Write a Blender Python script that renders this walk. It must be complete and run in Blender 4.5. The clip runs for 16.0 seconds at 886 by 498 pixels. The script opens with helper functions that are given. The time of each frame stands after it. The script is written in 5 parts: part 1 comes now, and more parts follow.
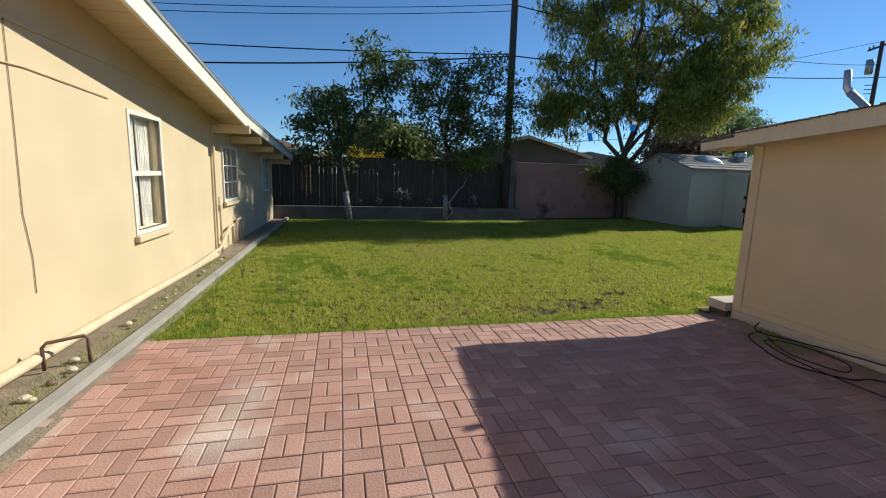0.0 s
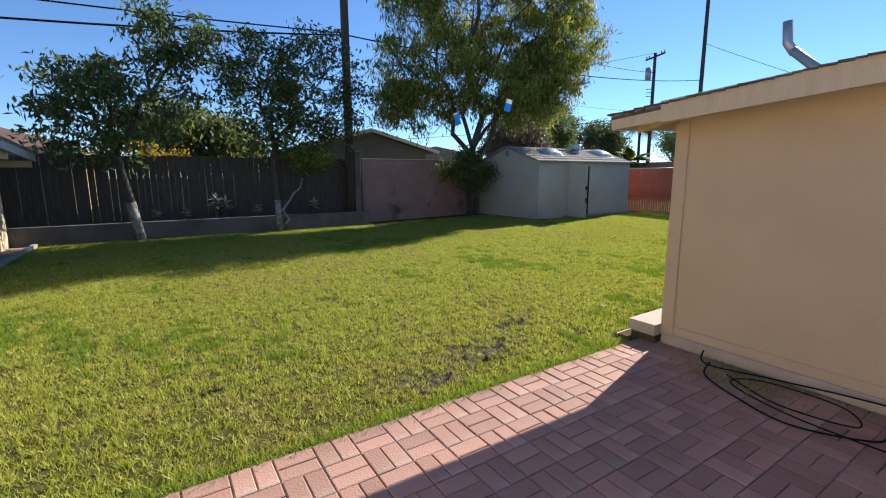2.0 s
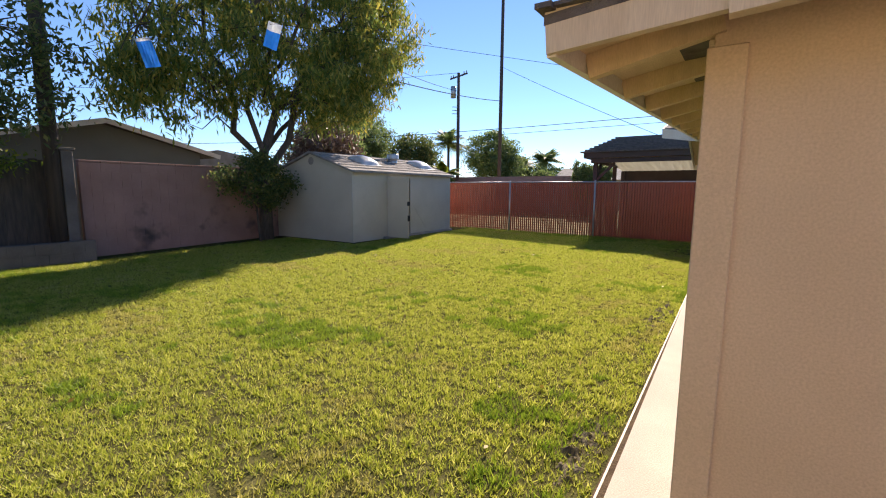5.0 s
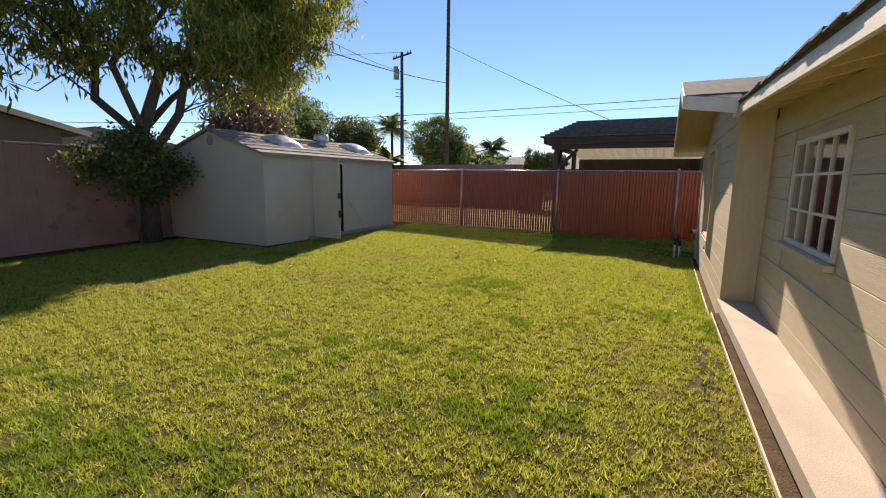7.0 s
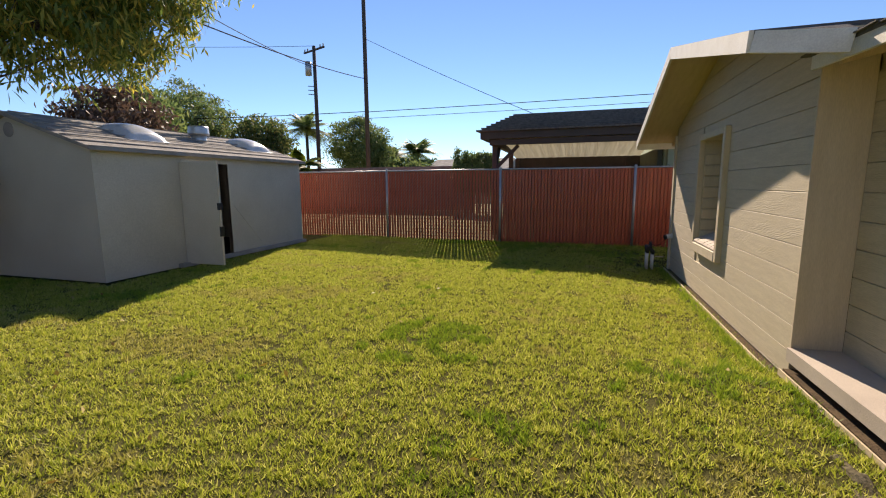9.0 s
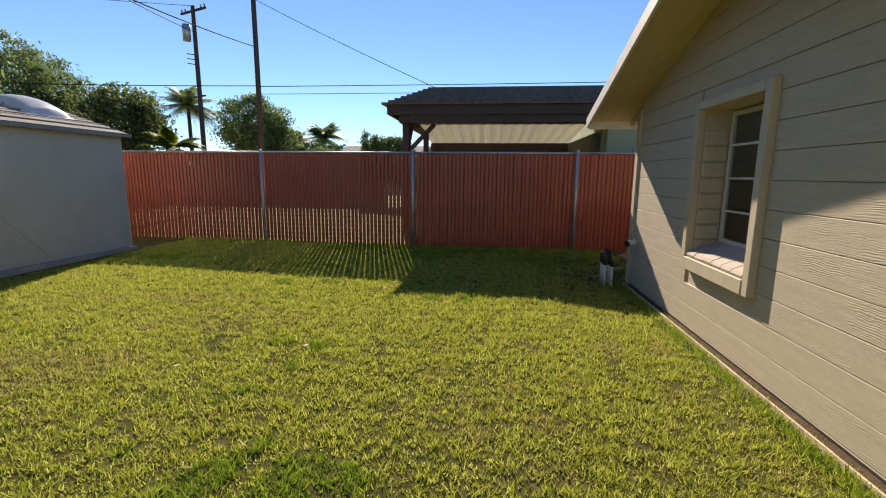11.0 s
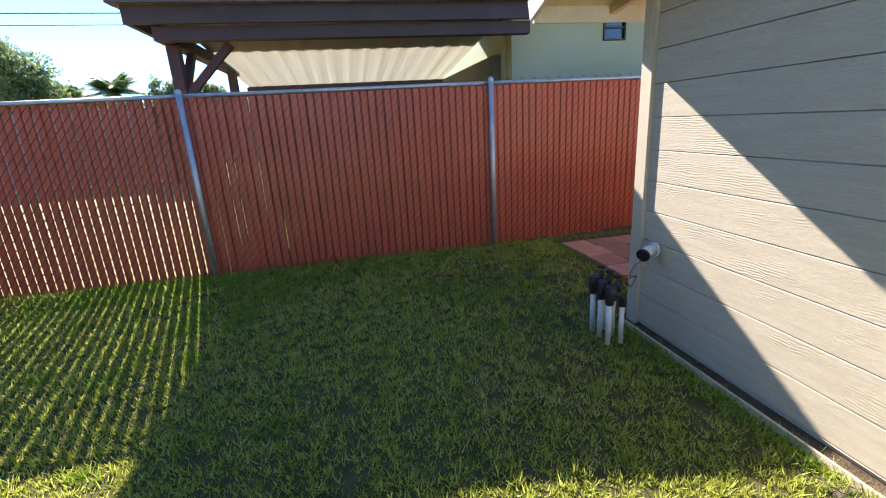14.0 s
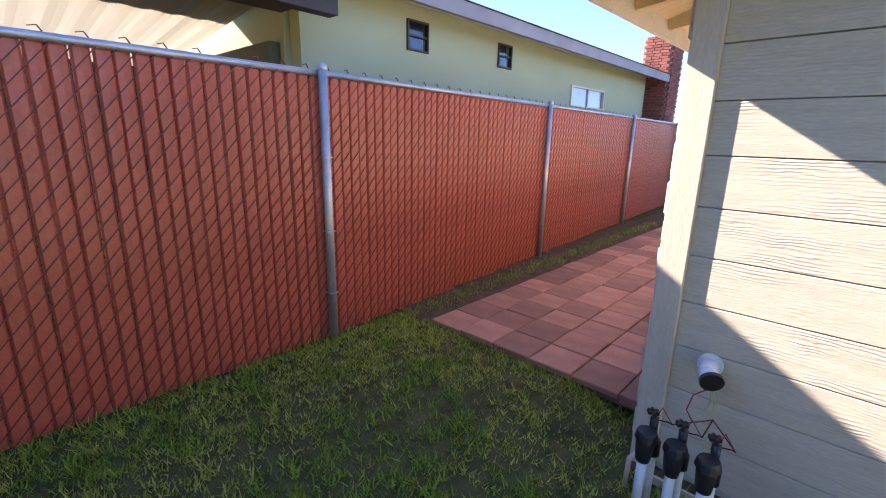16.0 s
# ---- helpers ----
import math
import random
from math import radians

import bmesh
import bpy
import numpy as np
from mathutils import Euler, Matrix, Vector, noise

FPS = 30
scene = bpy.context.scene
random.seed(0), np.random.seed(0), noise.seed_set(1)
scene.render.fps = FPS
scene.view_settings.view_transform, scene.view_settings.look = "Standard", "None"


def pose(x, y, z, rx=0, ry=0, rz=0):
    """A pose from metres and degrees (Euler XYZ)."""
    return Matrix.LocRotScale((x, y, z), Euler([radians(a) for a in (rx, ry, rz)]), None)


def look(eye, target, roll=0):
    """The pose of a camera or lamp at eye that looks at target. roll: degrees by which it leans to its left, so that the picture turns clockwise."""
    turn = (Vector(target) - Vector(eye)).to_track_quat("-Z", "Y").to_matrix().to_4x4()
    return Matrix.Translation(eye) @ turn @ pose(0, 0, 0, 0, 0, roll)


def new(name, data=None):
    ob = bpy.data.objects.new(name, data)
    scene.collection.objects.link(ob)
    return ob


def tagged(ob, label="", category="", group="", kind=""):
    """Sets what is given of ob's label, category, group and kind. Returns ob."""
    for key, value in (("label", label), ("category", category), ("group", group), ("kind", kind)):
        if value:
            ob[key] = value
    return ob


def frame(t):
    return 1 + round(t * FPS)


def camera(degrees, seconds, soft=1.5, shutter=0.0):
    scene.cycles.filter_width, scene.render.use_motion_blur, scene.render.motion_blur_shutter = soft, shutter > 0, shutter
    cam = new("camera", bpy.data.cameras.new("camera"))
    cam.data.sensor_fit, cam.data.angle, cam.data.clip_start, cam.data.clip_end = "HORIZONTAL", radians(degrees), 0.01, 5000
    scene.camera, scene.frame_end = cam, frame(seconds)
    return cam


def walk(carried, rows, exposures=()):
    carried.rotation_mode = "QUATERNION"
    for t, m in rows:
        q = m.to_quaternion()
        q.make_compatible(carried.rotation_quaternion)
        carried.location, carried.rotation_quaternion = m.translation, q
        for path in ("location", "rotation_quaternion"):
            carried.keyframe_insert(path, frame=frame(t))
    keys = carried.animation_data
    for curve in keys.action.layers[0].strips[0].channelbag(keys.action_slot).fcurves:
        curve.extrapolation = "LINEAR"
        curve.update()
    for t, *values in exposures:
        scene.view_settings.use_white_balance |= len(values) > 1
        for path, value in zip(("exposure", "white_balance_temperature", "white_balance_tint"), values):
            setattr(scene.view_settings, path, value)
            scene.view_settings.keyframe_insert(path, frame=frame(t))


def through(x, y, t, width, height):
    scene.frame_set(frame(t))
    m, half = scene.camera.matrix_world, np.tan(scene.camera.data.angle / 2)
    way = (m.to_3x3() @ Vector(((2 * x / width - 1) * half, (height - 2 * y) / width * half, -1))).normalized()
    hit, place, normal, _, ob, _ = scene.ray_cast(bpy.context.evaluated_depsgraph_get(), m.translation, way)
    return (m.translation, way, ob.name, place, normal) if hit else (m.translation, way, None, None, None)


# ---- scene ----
cam = camera(90.3, 16.0, soft=1.1)
PATH = [
    (0, (-4.584, -4.177, 1.584), (-4.135, -2.257, 1.252), 1.7),
    (0.5, (-4.448, -3.657, 1.571), (-3.733, -1.823, 1.223), -0.1),
    (1, (-4.348, -3.19, 1.586), (-3.611, -1.362, 1.247), -0.4),
    (1.5, (-4.167, -2.677, 1.588), (-3.205, -0.952, 1.27), -0.1),
    (2, (-3.894, -2.213, 1.556), (-2.825, -0.555, 1.228), -0.2),
    (2.5, (-3.649, -1.771, 1.56), (-2.547, -0.136, 1.224), 0.1),
    (3, (-3.418, -1.329, 1.597), (-2.275, 0.273, 1.244), -1.2),
    (3.5, (-3.094, -0.968, 1.627), (-1.899, 0.6, 1.291), -0.9),
    (4, (-2.722, -0.603, 1.578), (-1.37, 0.831, 1.24), 0.1),
    (4.5, (-2.243, -0.345, 1.534), (-0.718, 0.906, 1.204), 0.1),
    (5, (-1.728, -0.102, 1.542), (-0.077, 0.995, 1.275), 0.4),
    (5.2, (-1.543, -0.003, 1.526), (0.136, 1.059, 1.299), 0.2),
    (7.3, (0.551, 1.254, 1.558), (2.333, 2.099, 1.22), 0.1),
    (7.5, (0.764, 1.404, 1.551), (2.564, 2.205, 1.208), -0.5),
    (8, (1.288, 1.725, 1.561), (3.172, 2.316, 1.248), -0.1),
    (8.2, (1.486, 1.79, 1.551), (3.375, 2.377, 1.253), -0.3),
    (10.3, (3.915, 2.348, 1.419), (5.834, 2.817, 1.111), -0.1),
    (10.5, (4.197, 2.374, 1.437), (6.145, 2.702, 1.126), 0.7),
    (11, (4.801, 2.379, 1.426), (6.762, 2.585, 1.091), 0.5),
    (11.5, (5.47, 2.391, 1.41), (7.431, 2.556, 1.053), 0.6),
    (12, (6.097, 2.416, 1.431), (8.054, 2.422, 1.021), -0.1),
    (12.5, (6.744, 2.349, 1.424), (8.682, 2.278, 0.935), -0.5),
    (13, (7.353, 2.381, 1.407), (9.27, 2.184, 0.872), -0.8),
    (13.5, (7.938, 2.404, 1.41), (9.818, 2.07, 0.813), -2.7),
    (14, (8.513, 2.382, 1.456), (10.397, 2.006, 0.901), -3.4),
    (14.5, (9.12, 2.449, 1.411), (10.884, 1.712, 0.822), -0.7),
    (15, (9.696, 2.433, 1.394), (11.353, 1.509, 0.761), -1.9),
    (15.5, (10.263, 2.442, 1.416), (11.815, 1.299, 0.884), -0.8),
    (16, (10.774, 2.435, 1.456), (12.088, 1.011, 0.96), 1.2),
]
EXPOSURES = [(0.0, 0.2, 6300, 2), (1.5, 0.55, 6400, 8), (2.5, 0.85, 6500, 12), (4.5, 1.0, 7000, 18), (7.5, 0.7, 7700, 18), (11.0, 0.68, 7300, 14), (12.5, 1.15, 6900, 14), (14.0, 1.9, 6200, 15), (14.5, 2.05, 6300, 18), (16.0, 2.35, 6400, 25)]
walk(cam, [(t, look(eye, target, roll)) for t, eye, target, roll in PATH], EXPOSURES)

# ---- light ----
SUN = Vector((1.0, 0.27, 0.66)).normalized()
world = bpy.data.worlds.new("sky_world")
scene.world = world
world.use_nodes = True
wn, wl = world.node_tree.nodes, world.node_tree.links
sky = wn.new("ShaderNodeTexSky")
sky.sky_type = "NISHITA"
sky.sun_disc = False
sky.sun_elevation = math.asin(SUN.z)
sky.sun_rotation = math.atan2(SUN.x, SUN.y)
sky.air_density, sky.dust_density, sky.ozone_density = 0.85, 0.0, 8.0
wl.new(sky.outputs[0], wn["Background"].inputs[0])
wn["Background"].inputs[1].default_value = 0.11
lamp = bpy.data.lights.new("sun", "SUN")
lamp.energy, lamp.angle, lamp.color = 5.0, radians(0.5), (1.0, 0.93, 0.82)
sun = new("sun", lamp)
sun.matrix_world = look(SUN * 60, (0, 0, 0))


# ---- materials ----
MATS = {}


def mat(name, c1, c2=None, scale=6.0, rough=0.85, bump=0.15, fine=60.0, metal=0.0, island=0.0, dirt=None, spec=0.5, stretch=None):
    """A surface with a blotchy base colour between c1 and c2, fine grain in the relief and, if asked, dirt stains."""
    if name in MATS:
        return MATS[name]
    m = bpy.data.materials.new(name)
    m.use_nodes = True
    n, l = m.node_tree.nodes, m.node_tree.links
    b = n["Principled BSDF"]
    b.inputs["Roughness"].default_value, b.inputs["Metallic"].default_value = rough, metal
    b.inputs["Specular IOR Level"].default_value = spec
    tc = n.new("ShaderNodeTexCoord")
    vec = tc.outputs["Object"]
    if stretch:
        mp = n.new("ShaderNodeMapping")
        mp.inputs["Scale"].default_value = stretch
        l.new(vec, mp.inputs["Vector"])
        vec = mp.outputs["Vector"]
    big, small = n.new("ShaderNodeTexNoise"), n.new("ShaderNodeTexNoise")
    big.inputs["Scale"].default_value, big.inputs["Detail"].default_value = scale, 6
    small.inputs["Scale"].default_value, small.inputs["Detail"].default_value = fine, 4
    l.new(vec, big.inputs["Vector"]), l.new(vec, small.inputs["Vector"])
    ramp = n.new("ShaderNodeValToRGB")
    c2 = c2 or tuple(0.8 * v for v in c1)
    ramp.color_ramp.elements[0].position, ramp.color_ramp.elements[1].position = 0.32, 0.68
    ramp.color_ramp.elements[0].color, ramp.color_ramp.elements[1].color = (*c2, 1), (*c1, 1)
    l.new(big.outputs["Fac"], ramp.inputs["Fac"])
    col = ramp.outputs["Color"]
    grain = n.new("ShaderNodeMixRGB")
    grain.blend_type = "MULTIPLY"
    grain.inputs["Fac"].default_value = 0.35
    l.new(col, grain.inputs[1])
    gr = n.new("ShaderNodeMapRange")
    gr.inputs["From Min"].default_value, gr.inputs["From Max"].default_value = 0.25, 0.75
    gr.inputs["To Min"].default_value, gr.inputs["To Max"].default_value = 0.6, 1.25
    l.new(small.outputs["Fac"], gr.inputs["Value"])
    l.new(gr.outputs["Result"], grain.inputs[2])
    col = grain.outputs["Color"]
    if dirt:
        dn, dr, dm = n.new("ShaderNodeTexNoise"), n.new("ShaderNodeMapRange"), n.new("ShaderNodeMixRGB")
        dn.inputs["Scale"].default_value, dn.inputs["Detail"].default_value = dirt[1], 8
        l.new(tc.outputs["Object"], dn.inputs["Vector"])
        dr.inputs["From Min"].default_value, dr.inputs["From Max"].default_value = dirt[2], dirt[2] + 0.12
        l.new(dn.outputs["Fac"], dr.inputs["Value"])
        l.new(dr.outputs["Result"], dm.inputs["Fac"])
        l.new(col, dm.inputs[1])
        dm.inputs[2].default_value = (*dirt[0], 1)
        col = dm.outputs["Color"]
    if island:
        rnd = n.new("ShaderNodeNewGeometry").outputs["Random Per Island"] if island > 0 else n.new("ShaderNodeObjectInfo").outputs["Random"]
        mr, mu = n.new("ShaderNodeMapRange"), n.new("ShaderNodeMixRGB")
        mr.inputs["To Min"].default_value, mr.inputs["To Max"].default_value = 1 - abs(island), 1 + abs(island)
        l.new(rnd, mr.inputs["Value"])
        mu.blend_type = "MULTIPLY"
        mu.inputs["Fac"].default_value = 1
        l.new(col, mu.inputs[1])
        l.new(mr.outputs["Result"], mu.inputs[2])
        col = mu.outputs["Color"]
    l.new(col, b.inputs["Base Color"])
    bp = n.new("ShaderNodeBump")
    bp.inputs["Strength"].default_value, bp.inputs["Distance"].default_value = bump, 0.02
    l.new(small.outputs["Fac"], bp.inputs["Height"])
    l.new(bp.outputs["Normal"], b.inputs["Normal"])
    MATS[name] = m
    return m


def leaf_mat(name, lo, mid, hi, through=0.4):
    m = bpy.data.materials.new(name)
    m.use_nodes = True
    n, l = m.node_tree.nodes, m.node_tree.links
    b = n["Principled BSDF"]
    geo, ramp = n.new("ShaderNodeNewGeometry"), n.new("ShaderNodeValToRGB")
    e = ramp.color_ramp.elements
    e[0].color, e[1].color = (*lo, 1), (*hi, 1)
    e.new(0.55).color = (*mid, 1)
    l.new(geo.outputs["Random Per Island"], ramp.inputs["Fac"])
    l.new(ramp.outputs["Color"], b.inputs["Base Color"])
    b.inputs["Roughness"].default_value = 0.55
    tr, mx = n.new("ShaderNodeBsdfTranslucent"), n.new("ShaderNodeMixShader")
    l.new(ramp.outputs["Color"], tr.inputs["Color"])
    mx.inputs["Fac"].default_value = through
    l.new(b.outputs[0], mx.inputs[1]), l.new(tr.outputs[0], mx.inputs[2])
    l.new(mx.outputs[0], n["Material Output"].inputs["Surface"])
    return m


def glass_mat():
    m = bpy.data.materials.new("window_glass")
    m.use_nodes = True
    b = m.node_tree.nodes["Principled BSDF"]
    b.inputs["Base Color"].default_value = (0.9, 0.95, 0.95, 1)
    b.inputs["Roughness"].default_value = 0.03
    b.inputs["Transmission Weight"].default_value = 1.0
    b.inputs["IOR"].default_value = 1.45
    return m


CREAM = mat("cream_stucco", (0.66, 0.53, 0.345), (0.60, 0.48, 0.305), 1.3, 0.9, 0.25, 180)
CREAM_D = mat("tan_paint", (0.62, 0.49, 0.34), (0.56, 0.44, 0.30), 2.0, 0.8, 0.12, 120)
SIDING = mat("tan_siding_paint", (0.60, 0.51, 0.37), (0.53, 0.445, 0.32), 3.0, 0.75, 0.09, 30, stretch=(1.0, 1.0, 9.0))


def emboss(m, scale, strength):
    """Sparse wood figure pressed into a painted board, another on every board."""
    n, l = m.node_tree.nodes, m.node_tree.links
    b = n["Principled BSDF"]
    tc, inf, mul, add = n.new("ShaderNodeTexCoord"), n.new("ShaderNodeObjectInfo"), n.new("ShaderNodeMath"), n.new("ShaderNodeVectorMath")
    mul.operation, add.operation = "MULTIPLY", "ADD"
    mul.inputs[1].default_value = 37.0
    l.new(inf.outputs["Random"], mul.inputs[0]), l.new(tc.outputs["Object"], add.inputs[0]), l.new(mul.outputs[0], add.inputs[1])
    mp = n.new("ShaderNodeMapping")
    mp.inputs["Scale"].default_value = (0.35, 1.0, 1.0)
    l.new(add.outputs[0], mp.inputs["Vector"])
    wave, mask, mr, mx = n.new("ShaderNodeTexWave"), n.new("ShaderNodeTexNoise"), n.new("ShaderNodeMapRange"), n.new("ShaderNodeMath")
    wave.bands_direction = "Z"
    wave.inputs["Scale"].default_value, wave.inputs["Distortion"].default_value = scale, 9.0
    wave.inputs["Detail"].default_value, wave.inputs["Detail Scale"].default_value = 3.0, 0.9
    mask.inputs["Scale"].default_value, mask.inputs["Detail"].default_value = 7.0, 3
    mr.inputs["From Min"].default_value, mr.inputs["From Max"].default_value = 0.47, 0.66
    mx.operation = "MULTIPLY"
    l.new(mp.outputs["Vector"], wave.inputs["Vector"]), l.new(mp.outputs["Vector"], mask.inputs["Vector"])
    l.new(mask.outputs["Fac"], mr.inputs["Value"])
    l.new(wave.outputs["Fac"], mx.inputs[0]), l.new(mr.outputs["Result"], mx.inputs[1])
    bump = n.new("ShaderNodeBump")
    bump.inputs["Strength"].default_value, bump.inputs["Distance"].default_value = strength, 0.002
    l.new(mx.outputs[0], bump.inputs["Height"])
    old = b.inputs["Normal"].links
    if old:
        l.new(old[0].from_socket, bump.inputs["Normal"])
    l.new(bump.outputs["Normal"], b.inputs["Normal"])


emboss(SIDING, 22.0, 0.6)
TRIM = mat("tan_trim_paint", (0.64, 0.54, 0.39), (0.57, 0.47, 0.33), 4.0, 0.7, 0.08, 60, stretch=(4, 4, 0.4))
WHITE = mat("white_trim_paint", (0.78, 0.75, 0.68), (0.68, 0.64, 0.56), 5.0, 0.6, 0.1, 90)
SOFFIT = mat("soffit_paint", (0.66, 0.52, 0.32), (0.58, 0.45, 0.27), 3.0, 0.8, 0.2, 50, stretch=(1, 6, 1))
CONC = mat("concrete", (0.40, 0.37, 0.33), (0.30, 0.28, 0.25), 2.5, 0.95, 0.3, 120)
SLAB = mat("painted_concrete", (0.56, 0.47, 0.385), (0.47, 0.39, 0.32), 3.0, 0.85, 0.2, 120)
SHINGLE = mat("grey_shingle", (0.16, 0.145, 0.13), (0.09, 0.08, 0.075), 12.0, 0.95, 0.5, 200)
SHEDW = mat("shed_grey_paint", (0.56, 0.52, 0.43), (0.50, 0.46, 0.375), 1.5, 0.8, 0.12, 60)
SHEDR = mat("shed_shingle", (0.34, 0.31, 0.28), (0.22, 0.20, 0.18), 4.0, 0.95, 0.4, 150)
SLATM = mat("red_slat", (0.54, 0.115, 0.06), (0.45, 0.092, 0.05), 2.0, 0.36, 0.08, 40, island=0.12)
WIRE = mat("rusty_red_wire", (0.13, 0.035, 0.027), (0.08, 0.028, 0.022), 9.0, 0.6, 0.0, 40)
STEEL = mat("galvanised_steel", (0.55, 0.56, 0.56), (0.42, 0.43, 0.43), 8.0, 0.45, 0.1, 90, metal=0.7)
WOODF = mat("weathered_wood", (0.09, 0.074, 0.059), (0.052, 0.043, 0.036), 4.0, 0.95, 0.4, 60, stretch=(5, 5, 0.6), island=0.25)
BLOCK = mat("pink_block", (0.42, 0.25, 0.205), (0.33, 0.19, 0.155), 1.6, 0.95, 0.4, 90, dirt=((0.10, 0.07, 0.06), 1.1, 0.6))
BLOCKG = mat("grey_block", (0.18, 0.155, 0.135), (0.115, 0.098, 0.086), 2.0, 0.95, 0.5, 70)
BRICK = mat("stamped_brick", (0.47, 0.285, 0.225), (0.40, 0.21, 0.16), 1.3, 0.8, 0.3, 70, island=0.17, dirt=((0.55, 0.44, 0.375), 0.9, 0.55))
BRICKP = mat("stamped_brick_piece", (0.47, 0.285, 0.225), (0.40, 0.21, 0.16), 1.3, 0.8, 0.3, 70, island=-0.17, dirt=((0.55, 0.44, 0.375), 0.9, 0.55))
JOINT = mat("patio_joint", (0.36, 0.28, 0.24), (0.07, 0.05, 0.045), 2.6, 0.95, 0.2, 100)
PAVER = mat("red_paver", (0.46, 0.215, 0.135), (0.36, 0.155, 0.095), 5.0, 0.85, 0.25, 120, island=-0.34)
SOIL = mat("lawn_soil", (0.125, 0.115, 0.045), (0.065, 0.062, 0.024), 9.0, 1.0, 0.6, 70, spec=0.0)
MUD = mat("grey_mud", (0.20, 0.17, 0.115), (0.07, 0.058, 0.036), 9.0, 1.0, 0.8, 35, spec=0.0)
DRY = mat("dry_soil", (0.34, 0.27, 0.19), (0.22, 0.17, 0.12), 6.0, 1.0, 0.6, 50)
DIRT = mat("bare_earth", (0.15, 0.105, 0.065), (0.085, 0.06, 0.04), 8.0, 1.0, 0.6, 60, spec=0.05)
BARK = mat("bark", (0.13, 0.10, 0.08), (0.065, 0.05, 0.04), 6.0, 0.95, 0.7, 40, stretch=(4, 4, 1))
PALEB = mat("whitewashed_bark", (0.46, 0.42, 0.36), (0.14, 0.115, 0.095), 9.0, 0.9, 0.4, 50)
POLE = mat("pole_wood", (0.10, 0.075, 0.06), (0.055, 0.042, 0.035), 3.0, 0.9, 0.4, 60, stretch=(5, 5, 0.4))
# near-black: the shade inside rooms is put into the colour
DARK = mat("interior_shade", (0.02, 0.02, 0.02), (0.015, 0.015, 0.015))
BROWN = mat("dark_brown_paint", (0.060, 0.045, 0.040), (0.045, 0.034, 0.030), 3.0, 0.7, 0.15, 60)
GREEN = mat("green_stucco", (0.44, 0.50, 0.31), (0.40, 0.45, 0.27), 1.0, 0.9, 0.25, 150)
BLACKP = mat("black_plastic", (0.022, 0.022, 0.024), (0.015, 0.015, 0.017), 9.0, 0.4, 0.05, 60)
PVC = mat("white_pvc", (0.80, 0.80, 0.77), (0.70, 0.70, 0.66), 7.0, 0.4, 0.03, 60, dirt=((0.35, 0.29, 0.22), 9, 0.66))
CABLE = mat("black_cable", (0.02, 0.02, 0.02), (0.015, 0.015, 0.015), 5, 0.85, 0.0, 20, spec=0.05)
GLASS = glass_mat()


# ---- mesh helpers ----
def mesh_ob(name, bm, material, parent=None, label="", smooth=False):
    me = bpy.data.meshes.new(name)
    bm.to_mesh(me)
    bm.free()
    for m in material if isinstance(material, (list, tuple)) else [material]:
        me.materials.append(m)
    if smooth:
        me.polygons.foreach_set("use_smooth", [True] * len(me.polygons))
    ob = new(name, me)
    if parent:
        ob.parent = parent
    if label:
        ob["label"] = label
    return ob


def part(name, bm, material, parent, label="", smooth=False):
    return mesh_ob(name, bm, material, parent, label, smooth)


def thing(name, label, category, group="", kind="", at=(0, 0, 0)):
    ob = new(name)
    ob.empty_display_size = 0.1
    ob.location = at
    return tagged(ob, label, category, group, kind)


def box(bm, x0, x1, y0, y1, z0, z1, bevel=0.0, m=None):
    """A box between two corners, with bevelled edges if asked, turned by m."""
    x0, x1, y0, y1, z0, z1 = min(x0, x1), max(x0, x1), min(y0, y1), max(y0, y1), min(z0, z1), max(z0, z1)
    vs = bmesh.ops.create_cube(bm, size=1)["verts"]
    for v in vs:
        v.co = Vector(((x0 + x1) / 2 + v.co.x * (x1 - x0), (y0 + y1) / 2 + v.co.y * (y1 - y0), (z0 + z1) / 2 + v.co.z * (z1 - z0)))
    if bevel:
        es = list({e for v in vs for e in v.link_edges})
        out = bmesh.ops.bevel(bm, geom=es, offset=bevel, segments=1, affect="EDGES", profile=0.5)
        vs = list({v for f in out["faces"] for v in f.verts} | {v for v in vs if v.is_valid})
    if m is not None:
        for v in vs:
            v.co = m @ v.co
    return bm


def boxes(*specs, bevel=0.0):
    bm = bmesh.new()
    for s in specs:
        box(bm, *s, bevel=bevel)
    return bm


def prism(bm, pts, axis, a, b):
    """A polygon of 2D points pushed from a to b along an axis (0 x: points are y, z; 1 y: x, z; 2 z: x, y)."""
    def at(p, d):
        return Vector((d, *p)) if axis == 0 else Vector((p[0], d, p[1])) if axis == 1 else Vector((*p, d))
    lo, hi = [bm.verts.new(at(p, a)) for p in pts], [bm.verts.new(at(p, b)) for p in pts]
    bm.faces.new(lo), bm.faces.new(hi)
    for i in range(len(pts)):
        j = (i + 1) % len(pts)
        bm.faces.new((lo[i], lo[j], hi[j], hi[i]))
    bmesh.ops.recalc_face_normals(bm, faces=bm.faces[:])
    return bm


